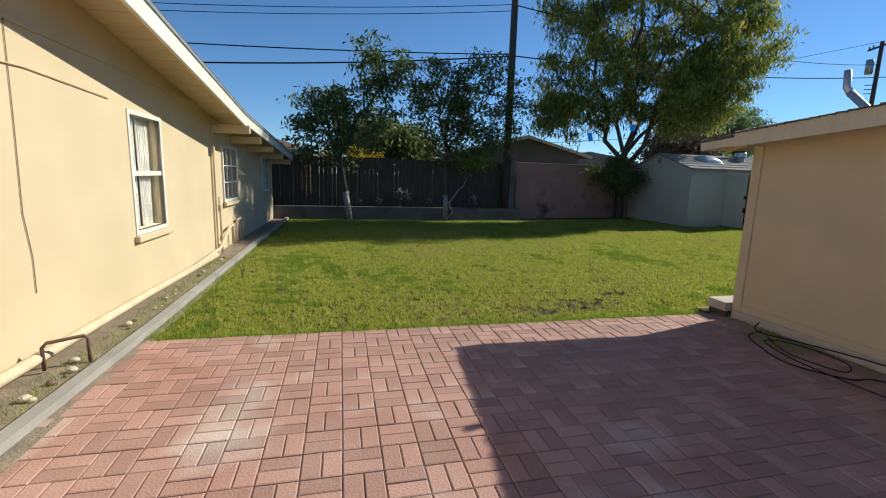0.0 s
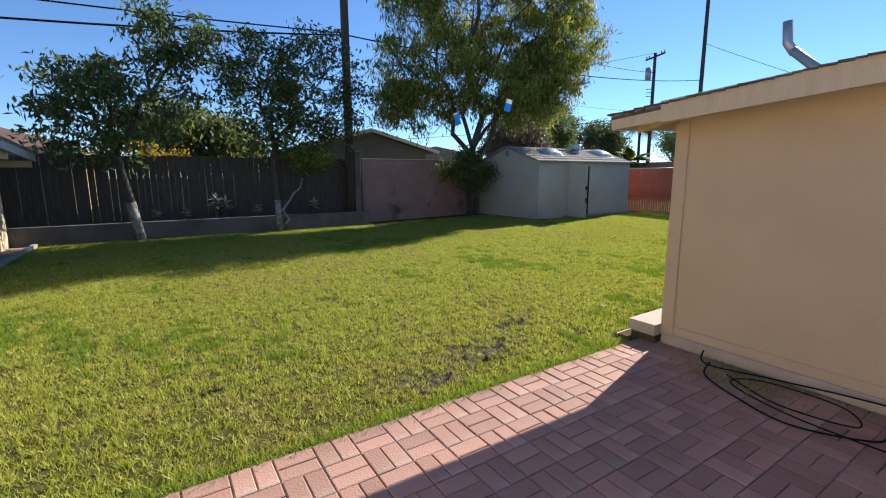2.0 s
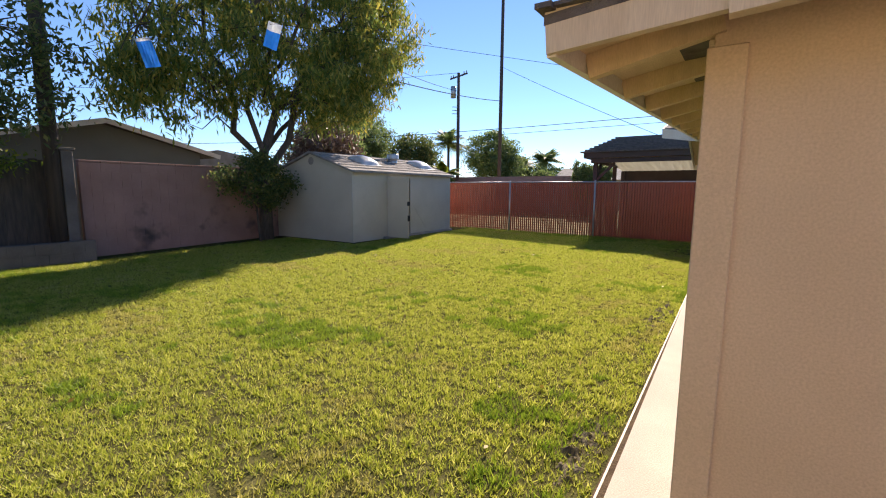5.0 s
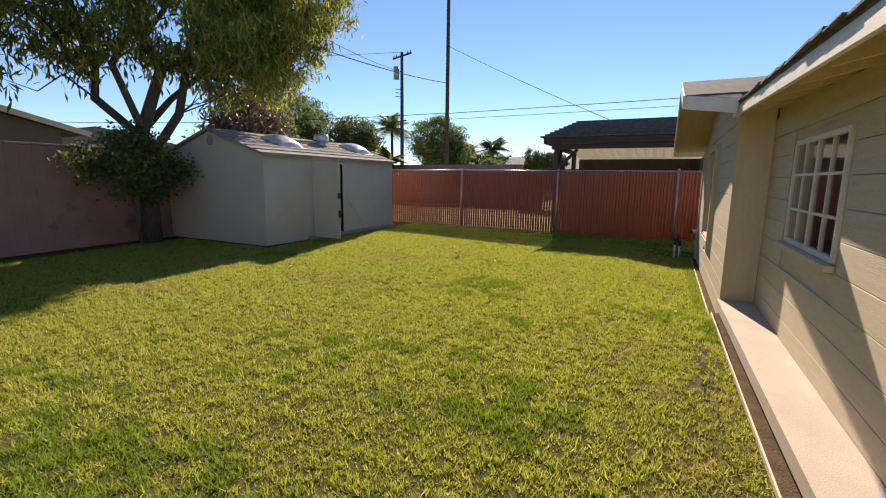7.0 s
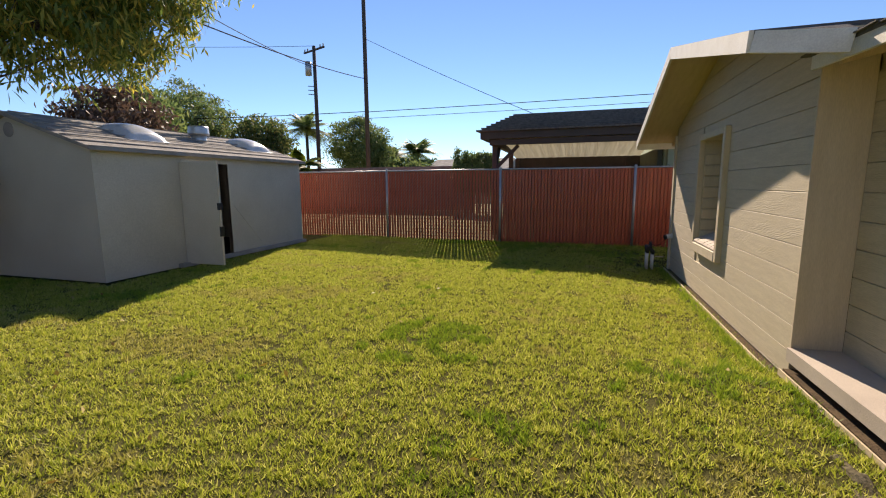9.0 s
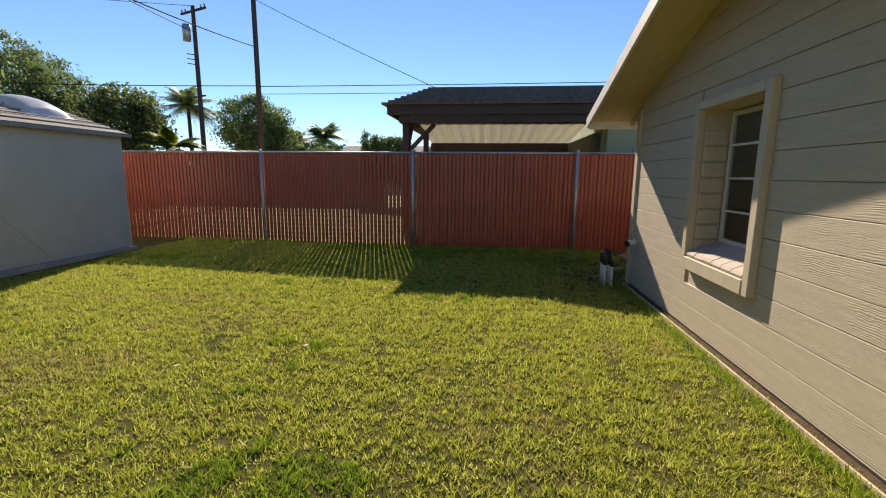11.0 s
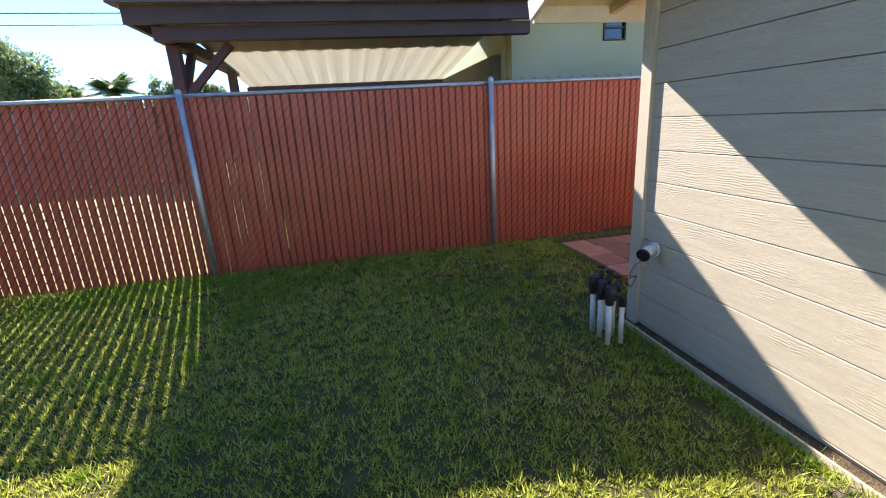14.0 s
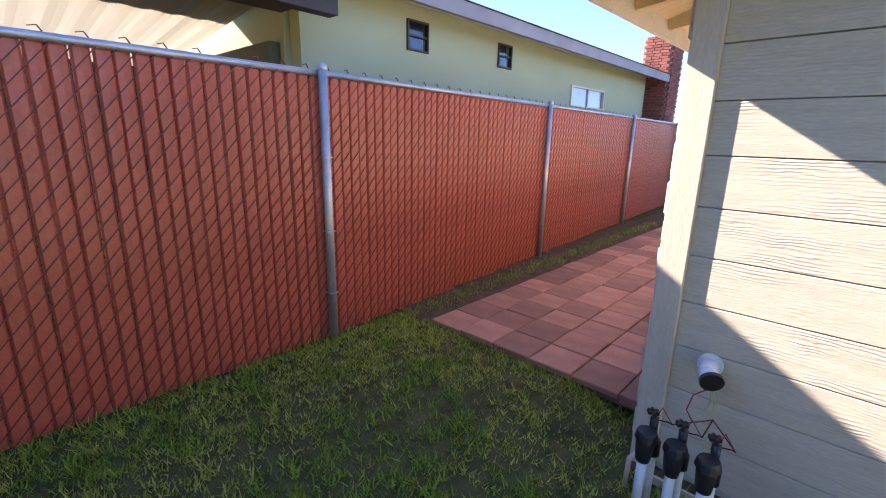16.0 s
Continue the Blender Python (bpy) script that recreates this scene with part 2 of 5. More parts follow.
def beam(bm, p, q, w, h=None, up=(0, 0, 1)):
    """A straight bar of section w by h from p to q."""
    p, q, h = Vector(p), Vector(q), h or w
    d = (q - p).normalized()
    s = d.cross(Vector(up))
    s = s.normalized() if s.length > 1e-4 else Vector((1, 0, 0))
    u = s.cross(d)
    a = [bm.verts.new(p + s * i * w / 2 + u * j * h / 2) for i, j in ((-1, -1), (1, -1), (1, 1), (-1, 1))]
    b = [bm.verts.new(q + s * i * w / 2 + u * j * h / 2) for i, j in ((-1, -1), (1, -1), (1, 1), (-1, 1))]
    bm.faces.new(a[::-1]), bm.faces.new(b)
    for i in range(4):
        bm.faces.new((a[i], a[(i + 1) % 4], b[(i + 1) % 4], b[i]))
    return bm


def tube(bm, pts, r, sides=8, r2=None):
    """A round bar through points, tapering from r to r2."""
    pts = [Vector(p) for p in pts]
    r2 = r if r2 is None else r2
    rings = []
    side = None
    for i, p in enumerate(pts):
        d = (pts[min(i + 1, len(pts) - 1)] - pts[max(i - 1, 0)]).normalized()
        if side is None:
            side = d.orthogonal().normalized()
        side = (side - d * side.dot(d)).normalized()
        other = d.cross(side)
        rad = r + (r2 - r) * i / max(1, len(pts) - 1)
        rings.append([bm.verts.new(p + (side * math.cos(2 * math.pi * k / sides) + other * math.sin(2 * math.pi * k / sides)) * rad) for k in range(sides)])
    for a, b in zip(rings, rings[1:]):
        for k in range(sides):
            bm.faces.new((a[k], a[(k + 1) % sides], b[(k + 1) % sides], b[k]))
    bm.faces.new(rings[0][::-1]), bm.faces.new(rings[-1])
    return bm


def wire(name, a, b, sag, r, label, group=""):
    pts = []
    for i in range(25):
        f = i / 24
        p = Vector(a).lerp(Vector(b), f)
        p.z -= sag * 4 * f * (1 - f)
        pts.append(p)
    ob = mesh_ob(name, tube(bmesh.new(), pts, r, 5), CABLE)
    return tagged(ob, label, "cable", group)


def quads(name, verts, faces, material):
    me = bpy.data.meshes.new(name)
    me.from_pydata(verts, [], faces)
    me.materials.append(material)
    return new(name, me)


def wall_with_holes(bm, u0, u1, z0, z1, d0, d1, holes, along):
    """A wall between d0 and d1 in depth, along x (0) or y (1), with rectangular holes (u0, u1, z0, z1)."""
    us = sorted({u0, u1, *(h[0] for h in holes), *(h[1] for h in holes)})
    for a, b in zip(us, us[1:]):
        cut = sorted((h[2], h[3]) for h in holes if h[0] < (a + b) / 2 < h[1])
        low = z0
        for lo, hi in cut + [(z1, z1)]:
            if lo > low + 1e-4:
                s = (a, b, d0, d1, low, lo) if along == 0 else (d0, d1, a, b, low, lo)
                box(bm, *s)
            low = max(low, hi)
    bmesh.ops.remove_doubles(bm, verts=bm.verts[:], dist=1e-5)
    return bm


AWN = leaf_mat("awning_plastic", (0.46, 0.43, 0.32), (0.48, 0.45, 0.34), (0.52, 0.49, 0.38), 0.45)
DOME = mat("skylight_plastic", (0.62, 0.63, 0.63), (0.5, 0.5, 0.5), 4, 0.25, 0.05, 30)


# ---- ground ----
def ease(v):
    v = np.clip(v, 0.0, 1.0)
    return v * v * (3 - 2 * v)


def rise(x, y):
    """Height of the yard: it dips along the wing wall and climbs a little to the shed and the red fence."""
    to_fence = ease((x - 11.8) / 1.5)
    up = np.maximum(0.07 * ease((x - 1.5) / 5.0) * ease((y - 3.5) / 4.5), 0.03 * to_fence * ease((y + 0.5) / 1.5))
    return up - 0.11 * ease((x - 5.9) / 1.0) * (1 - ease((y - 0.5) / 1.5)) * (1 - ease((x - 11.2) / 0.7)) * ease((y + 0.6) / 0.6)


gx = np.concatenate([[-400, -60, -20], np.linspace(-7, 13.5, 83), [13.6, 20, 60, 400]])
gy = np.concatenate([[-400, -60, -14], np.linspace(-1, 12, 53), [20, 60, 400]])
bm = bmesh.new()
grid = [[bm.verts.new((x, y, -0.03 + (float(rise(x, y)) if -7 <= x <= 13.5 and -1 <= y <= 12 else 0.0))) for y in gy] for x in gx]
for i in range(len(gx) - 1):
    for j in range(len(gy) - 1):
        bm.faces.new((grid[i][j], grid[i + 1][j], grid[i + 1][j + 1], grid[i][j + 1]))
tagged(mesh_ob("ground", bm, SOIL, smooth=True), "soil under short green lawn reaching to the horizon", "ground", kind="structure")

# ---- the cream house with its long wall to the yard ----
HX = -6.9
house = thing("house", "long single-storey cream stucco house with white windows", "house", at=(HX, 2, 0))
house.rotation_euler = (0, 0, -0.018)


def hp(name, bm, material, label="", parent=None, smooth=False):
    ob = part(name, bm, material, parent or house, label, smooth)
    if parent is None:
        ob.location = -house.location
    return ob


FW = (1.62, 2.43, 0.83, 2.16)
BW1, BW2 = (5.40, 6.45, 0.97, 1.97), (9.40, 10.35, 1.0, 1.85)


def rake(y):
    """Height of the underside of the barge board."""
    return 2.34 + (4.65 - y) * (0.135 if y < 4.65 else 0.07)


def rake_piece(y0, y1, x0, x1, lo, hi, steps=1):
    """A board under the sloping roof, from lo to hi above the barge board's underside."""
    bm = bmesh.new()
    prism(bm, [(y0, rake(y0) + lo), (y1, rake(y1) + lo), (y1, rake(y1) + hi), (y0, rake(y0) + hi)], 0, x0, x1)
    return bm


bm = bmesh.new()
wall_with_holes(bm, -14, 4.72, -0.1, 2.5, HX - 0.2, HX, [FW], 1)
prism(bm, [(-14, 2.5), (4.72, 2.5), (4.72, rake(4.72) + 0.16), (-3, rake(-3) + 0.16), (-14, 2.6)], 0, HX - 0.2, HX)
hp("front_wall", bm, CREAM)
bm = bmesh.new()
wall_with_holes(bm, 4.72, 11.15, -0.1, 1.98, HX - 0.22, HX - 0.02, [(BW1[0], BW1[1], BW1[2], 1.98), (BW2[0], BW2[1], BW2[2], BW2[3])], 1)
prism(bm, [(4.72, 1.98), (11.15, 1.98), (11.15, rake(11.15) + 0.16), (4.72, rake(4.72) + 0.16)], 0, HX - 0.22, HX - 0.02)
hp("rear_wall", bm, CREAM)
hp("end_wall", boxes((HX - 9, HX - 0.22, 10.95, 11.15, -0.1, 2.0)), CREAM)
hp("back_wall", boxes((HX - 9.2, HX - 9, -14, 11.15, -0.1, 2.6)), CREAM)
hp("inner_floor", boxes((HX - 9, HX - 0.23, -14, 10.9, -0.05, 0.1)), DARK)
hp("inner_partition", boxes((HX - 2.6, HX - 2.5, -14, 10.9, 0.1, 2.4)), CREAM_D)
RX = -6.3
for k in range(48):
    y0 = -3 + k * 0.3
    hp("soffit_board", rake_piece(y0, y0 + 0.288, HX - 0.02, RX - 0.02, 0.165, 0.18), SOFFIT)
hp("barge_board", rake_piece(-3, 4.65, RX - 0.02, RX + 0.02, 0.0, 0.185), WHITE, "white painted barge board")
hp("barge_board", rake_piece(4.65, 11.3, RX - 0.02, RX + 0.02, 0.03, 0.185), WHITE, "white painted barge board")
hp("drip_edge", rake_piece(-3, 4.65, RX - 0.03, RX + 0.04, 0.186, 0.215), STEEL)
hp("drip_edge", rake_piece(4.65, 11.33, RX - 0.03, RX + 0.04, 0.186, 0.215), STEEL)
bm = rake_piece(-3, 4.65, HX - 9.3, RX + 0.025, 0.216, 0.25)
hp("front_roof", bm, SHINGLE)
hp("rear_roof", rake_piece(4.65, 11.32, HX - 9.3, RX + 0.025, 0.216, 0.25), SHINGLE)
hp("front_roof", boxes((HX - 9.3, HX - 0.2, -14, -3, 2.6, 2.7)), SHINGLE)
for y in (4.72, 6.2, 7.75, 9.4, 11.1):
    z = rake(y)
    hp("outlooker_beam", boxes((HX - 0.02, RX + (0.06 if y < 5 else -0.025), y - 0.05, y + 0.05, z - 0.12, z + 0.03), bevel=0.008), SOFFIT)
hp("wall_moulding", boxes((HX, HX + 0.02, -6, 4.72, 2.60, 2.625)), CREAM)
for y, w, d in ((4.60, 0.035, 0.03), (4.72, 0.06, 0.04)):
    hp("corner_trim", boxes((HX - 0.02, HX + d, y - w / 2, y + w / 2, 0.0, 2.4), bevel=0.006), CREAM)


def house_window(y0, y1, z0, z1, cols, rows, slider):
    w = hp("window", boxes((HX - 0.05, HX + 0.012, y0 - 0.05, y0, z0 - 0.05, z1 + 0.05), (HX - 0.05, HX + 0.012, y1, y1 + 0.05, z0 - 0.05, z1 + 0.05),
                           (HX - 0.05, HX + 0.012, y0, y1, z1, z1 + 0.05), (HX - 0.05, HX + 0.012, y0, y1, z0 - 0.05, z0)), WHITE, "white vinyl window frame")
    ms = bmesh.new()
    for k in range(1, cols):
        y = y0 + (y1 - y0) * k / cols
        box(ms, HX - 0.04, HX - 0.012, y - 0.012, y + 0.012, z0, z1)
    for k in range(1, rows):
        z = z0 + (z1 - z0) * k / rows
        h = 0.028 if slider else 0.011
        box(ms, HX - 0.04, HX - 0.006, y0, y1, z - h, z + h)
    if cols > 1 or rows > 1:
        part("muntin", ms, WHITE, w)
    part("pane", boxes((HX - 0.045, HX - 0.04, y0, y1, z0, z1)), GLASS, w).visible_shadow = False
    hp("window_sill", boxes((HX, HX + 0.06, y0 - 0.1, y1 + 0.1, z0 - 0.13, z0 - 0.055), bevel=0.008), CREAM)
    return w


house_window(*FW, 1, 2, True)
house_window(*BW1, 3, 3, False)
house_window(*BW2, 3, 3, False)

# ---- garage with its lower wing ----
garage = thing("garage", "tan garage with wood lap siding and a gabled wing", "garage", at=(3, -2, 0))


def gp(name, bm, material, label="", parent=None, smooth=False):
    ob = part(name, bm, material, parent or garage, label, smooth)
    if parent is None:
        ob.location = -garage.location
    return ob


WY = 0.36
WX0, WX1 = 6.34, 11.36
GW = (3.95, 5.3, 1.03, 1.93)
WW = (8.39, 9.43, 0.63, 2.05)
gp("end_panel", boxes((0, 0.15, -7.5, 0, 0.08, 2.02)), CREAM_D)
bm = bmesh.new()
prism(bm, [(0.0, 2.0), (0.0, 2.10), (-3.6, 2.355), (-7.3, 2.09), (-7.3, 2.0)], 0, 0.001, 0.14)
gp("gable_panel", bm, CREAM_D)
bm = bmesh.new()
wall_with_holes(bm, 0.16, WX0, 0.0, 2.0, -0.14, 0.001, [GW], 0)
prism(bm, [(0.16, 2.001), (WX0, 2.001), (WX0, 2.37), (0.16, 2.08)], 1, -0.14, 0.0)
gp("lawn_wall", bm, SIDING)
bm = bmesh.new()
wall_with_holes(bm, WX0 + 0.001, WX1 - 0.002, -0.15, 2.3, WY - 0.32, WY - 0.03, [WW], 0)
prism(bm, [(WX0 + 0.001, 2.3), (WX1 - 0.002, 2.3), (8.85, 3.06)], 1, WY - 0.2, WY - 0.03)
gp("wing_wall", bm, SIDING)


def lap_planks(x0, x1, yf, top, hole, step=0.2115, first=0.13, foot=0.0):
    """Rough-sawn planks with a shadow gap; each runs the wall's length but for the window."""
    z = first - step * (1 if foot == 0 else 2)
    while z < top(x0) or z < top((x0 + x1) / 2):
        lo, hi = max(foot, z + 0.003), z + step
        spans = [(x0, x1)]
        if hole and hi > hole[2] - 0.12 and lo < hole[3] + 0.09:
            spans = [(x0, hole[0] - 0.09), (hole[1] + 0.09, x1)]
        for a, b in spans:
            xs = [e for e in np.linspace(a, b, 121) if top(e) > lo + 0.01]
            if len(xs) < 2:
                continue
            bm = bmesh.new()
            if min(top(xs[0]), top(xs[-1])) >= hi:
                prism(bm, [(yf - 0.016, lo), (yf, lo + 0.003), (yf, hi - 0.004), (yf - 0.003, hi), (yf - 0.016, hi)], 0, xs[0], xs[-1])
            else:
                upper = [(e, min(hi, top(e))) for e in xs[::-1]]
                keep = [p for i, p in enumerate(upper) if i in (0, len(upper) - 1) or not (upper[i - 1][1] == p[1] == upper[i + 1][1])]
                prism(bm, [(xs[0], lo + 0.003), (xs[-1], lo + 0.003)] + keep, 1, yf - 0.016, yf)
            gp("plank", bm, SIDING)
        z += step


lap_planks(0.022, WX0 - 0.02, 0.018, lambda x: 2.085 + 0.05 * x, GW)
lap_planks(WX0 + 0.0, WX1 - 0.116, WY - 0.014, lambda x: 3.135 - (0.30 if x > 8.85 else 0.238) * abs(x - 8.85), WW, foot=-0.09)
gp("wing_side", boxes((WX0 - 0.02, WX0, 0.02, WY - 0.002, 0.0, 2.45)), TRIM)
gp("wing_end", boxes((WX1 - 0.15, WX1 - 0.003, -8, WY - 0.33, 0.0, 2.3)), SIDING)
gp("rear_closing_wall", boxes((0.16, WX1 - 0.16, -8, -7.85, 0.0, 2.3)), CREAM_D)
gp("corner_board", boxes((-0.02, 0.02, -0.095, 0.02, 0.08, 2.0), bevel=0.004), CREAM_D)
gp("base_board", boxes((-0.016, 0.0, -7.5, -0.097, 0.1, 0.18), bevel=0.003), CREAM_D)
gp("plinth", boxes((-0.045, 0.0, -7.5, 0.0, 0.0, 0.1), bevel=0.01), SLAB)
# wing corner boards
gp("wing_corner_board", boxes((WX1 - 0.115, WX1, WY - 0.02, WY + 0.012, -0.12, 2.3), bevel=0.004), TRIM)


def roof_slab(pts_top, thick, material, name, parent=None):
    bm = bmesh.new()
    lo = [bm.verts.new((x, y, z - thick)) for x, y, z in pts_top]
    hi = [bm.verts.new(p) for p in pts_top]
    bm.faces.new(lo[::-1]), bm.faces.new(hi)
    for i in range(len(hi)):
        j = (i + 1) % len(hi)
        bm.faces.new((lo[i], lo[j], hi[j], hi[i]))
    return gp(name, bm, material)


GY = 0.42


def ez(x):
    """Height of the underside of the lawn eave."""
    return 1.975 + 0.05 * max(0, x)


roof_slab([(-0.36, GY + 0.02, 2.075), (6.3, GY + 0.02, ez(6.3) + 0.115), (6.3, -3.6, 2.75), (-0.36, -3.6, 2.42)], 0.03, SHINGLE, "roof_slope")
roof_slab([(-0.36, -3.6, 2.42), (6.3, -3.6, 2.75), (6.3, -7.9, 2.3), (-0.36, -7.9, 2.12)], 0.03, SHINGLE, "back_roof_slope")
roof_slab([(-0.3, GY, 2.04), (6.3, GY, ez(6.3) + 0.08), (6.3, -0.05, ez(6.3) + 0.13), (-0.3, -0.05, 2.13)], 0.02, SOFFIT, "eave_sheathing")
for k in range(11):
    x = 0.0 + k * 0.6
    gp("rafter_tail", beam(bmesh.new(), (x, -0.02, ez(x) + 0.115), (x, GY - 0.02, ez(x) + 0.02), 0.045, 0.09), SOFFIT)
bm = bmesh.new()
beam(bm, (-0.34, GY, 2.01), (6.3, GY, ez(6.3) + 0.045), 0.03, 0.11)
gp("eave_fascia", bm, WHITE)
bm = bmesh.new()
beam(bm, (-0.34, GY + 0.015, 2.03), (-0.34, -3.6, 2.335), 0.035, 0.14)
beam(bm, (-0.34, -3.6, 2.335), (-0.34, -7.9, 2.035), 0.035, 0.14)
gp("rake_fascia", bm, TRIM)
bm = bmesh.new()
beam(bm, (-0.345, -0.04, 2.065), (-0.345, -3.6, 2.315), 0.05, 0.17)
gp("rake_board", bm, TRIM)
roof_slab([(-0.325, GY - 0.02, 2.10), (0.0, GY - 0.02, 2.10), (0.0, -3.6, 2.385), (-0.325, -3.6, 2.385)], 0.02, SOFFIT, "rake_soffit")

# ragged shingle edge over the barge boards
rng = random.Random(14)
y = 0.46
while y > -3.6:
    w = rng.uniform(0.05, 0.11)
    z = 2.085 + 0.083 * (0.44 - y)
    over = rng.uniform(0.0, 0.035)
    bm = boxes((-0.375 - over, -0.2, y - w, y - 0.004, z, z + rng.uniform(0.008, 0.02)))
    gp("edge_shingle", bm, SHINGLE)
    y -= w
x = -0.36
while x < 6.2:
    w = rng.uniform(0.2, 0.33)
    z = ez(x) + 0.117
    gp("edge_shingle", boxes((x, x + w - 0.004, GY - 0.2, GY + 0.03 + rng.uniform(0, 0.025), z, z + rng.uniform(0.008, 0.018))), SHINGLE)
    x += w

# wing gable roof
TX0, TX1, PX, TY = 5.95, 11.9, 8.85, 0.94
tz, tw, pz = 2.275, 2.5, 3.19
roof_slab([(TX0, TY, tw), (PX, TY, pz), (PX, -5, pz), (TX0, -5, tw)], 0.03, SHINGLE, "wing_roof_west")
roof_slab([(PX, TY, pz), (TX1, TY, tz), (TX1, -8, tz), (PX, -8, pz)], 0.03, SHINGLE, "wing_roof_east")
roof_slab([(TX0, TY - 0.02, tw - 0.032), (PX, TY - 0.02, pz - 0.032), (PX, WY - 0.2, pz - 0.032), (TX0, WY - 0.2, tw - 0.032)], 0.02, SOFFIT, "wing_soffit_west")
roof_slab([(PX, TY - 0.02, pz - 0.032), (TX1 - 0.02, TY - 0.02, tz - 0.032), (TX1 - 0.02, -8, tz - 0.032), (PX, -8, pz - 0.032)], 0.02, SOFFIT, "wing_soffit_east")
bm = bmesh.new()
beam(bm, (TX0, TY, tw - 0.075), (PX, TY, pz - 0.075), 0.03, 0.14)
gp("wing_rake_west", bm, WHITE)
bm = bmesh.new()
beam(bm, (PX, TY, pz - 0.075), (TX1, TY, tz - 0.075), 0.03, 0.14)
gp("wing_rake_east", bm, WHITE)
gp("wing_eave_fascia", boxes((TX1 - 0.03, TX1, -8, TY - 0.016, tz - 0.16, tz - 0.02)), WHITE)
gp("wing_eave_fascia", beam(bmesh.new(), (TX0, TY - 0.016, tw - 0.08), (TX0 - 0.2, GY + 0.03, tw - 0.17), 0.03, 0.14), WHITE)
roof_slab([(TX0 - 0.2, GY, tw - 0.1), (TX0, TY - 0.02, tw), (TX0 + 0.02, TY - 0.02, tw), (TX0 + 0.02, GY, tw)], 0.02, SHINGLE, "valley_roof")

# raised walk along the garage
bm = bmesh.new()
prism(bm, [(-0.11, 0.022), (-0.11, 0.29), (6.315, 0.385), (6.315, 0.022)], 2, 0.07, 0.175)
tagged(mesh_ob("walkway_slab", bm, SLAB), "narrow raised concrete walk painted cream beside the garage", "walkway")

# ---- shed ----
RISE = 0.07
SX0, SX1, SY0, SY1 = 6.95, 11.87, 8.64, 11.9
shed = thing("shed", "grey painted wooden garden shed with its door open", "shed", at=(9.4, 10.2, RISE))


def sp(name, bm, material, label="", parent=None, smooth=False):
    ob = part(name, bm, material, parent or shed, label, smooth)
    if parent is None:
        ob.location = (-shed.location.x, -shed.location.y, 0)
    return ob


SH, SP = 2.0, 2.54
SD = (8.5, 9.5, 0.06, 1.82)
bm = bmesh.new()
wall_with_holes(bm, SX0, SX1, 0.0, SH, SY0, SY0 + 0.06, [SD], 0)
sp("front_wall", bm, SHEDW)
for x in (SX0, SX1 - 0.06):
    bm = bmesh.new()
    prism(bm, [(SY0 + 0.061, 0.0), (SY1, 0.0), (SY1, SH), ((SY0 + SY1) / 2, SP - 0.05), (SY0 + 0.061, SH)], 0, x, x + 0.06)
    sp("gable_wall", bm, SHEDW)
sp("back_wall", boxes((SX0 + 0.06, SX1 - 0.06, SY1 - 0.06, SY1 - 0.001, 0, SH)), SHEDW)
sp("floor_board", boxes((SX0 + 0.06, SX1 - 0.06, SY0 + 0.06, SY1 - 0.06, 0.0, 0.05)), DARK)
MY = (SY0 + SY1) / 2
for a, b, nm in ((SY0 - 0.12, MY, "roof_front"), (SY1 + 0.12, MY, "roof_back")):
    bm = bmesh.new()
    za, zb = SH - 0.03, SP
    prism(bm, [(a, za), (b, zb), (b, zb - 0.06), (a, za - 0.05)], 0, SX0 - 0.1, SX1 + 0.1)
    sp(nm, bm, SHEDR)
door = sp("door", boxes((8.37, 8.415, SY0 - 0.82, SY0 - 0.02, 0.05, 1.82), bevel=0.005), SHEDW, "open plank door standing straight out")

# ---- back boundary: low block planter, wood fence, pink block wall ----
tagged(mesh_ob("retaining_wall", boxes((-14, 1.95, 11.25, 11.45, -0.1, 0.42)), BLOCKG), "low weathered concrete block planter wall", "wall", kind="structure")
tagged(mesh_ob("planter_soil", boxes((-14, 1.95, 11.45, 12.1, -0.1, 0.34)), DIRT), "dark soil behind the low planter wall", "soil", kind="structure")
bw = mesh_ob("wall_block", boxes((2.0, 13.4, 11.96, 12.1, -0.1, 2.09)), BLOCK)
tagged(bw, "weathered pink-red concrete block boundary wall", "wall", kind="structure")
rng = random.Random(2)
for j in range(11):
    for i in range(14):
        x0 = 2.0 + i * 0.4 + (0.2 if j % 2 else 0.0)
        z0 = j * 0.19
        ob = part("block", boxes((x0 + 0.003, x0 + 0.397, 11.95 + rng.uniform(0, 0.003), 11.97, z0 + 0.003, z0 + 0.187)), BLOCK, bw)
for i in range(28):
    part("cap_block", boxes((2.0 + i * 0.4, 2.395 + i * 0.4, 11.93, 12.12, 2.092, 2.14), bevel=0.008), BLOCK, bw)
rw = bpy.data.objects["retaining_wall"]
for j in range(2):
    for i in range(32):
        x0 = -10.85 + i * 0.4 + (0.2 if j else 0.0)
        part("block", boxes((x0 + 0.004, min(1.94, x0 + 0.396), 11.232 + rng.uniform(0, 0.008), 11.26, j * 0.2 + 0.004, j * 0.2 + 0.196 + (0.02 * rng.random() if j else 0))), BLOCKG, rw)
tagged(mesh_ob("gate_post", boxes((1.62, 1.82, 11.62, 11.8, 0.3, 2.3), (1.58, 1.86, 11.58, 11.84, 2.3, 2.36), bevel=0.01), BLOCKG), "grey concrete post beside the utility pole", "post")
wf = thing("wood_fence", "old dark weathered board fence", "fence", at=(-5, 12.1, 0))
rng = random.Random(4)
x = -14.0
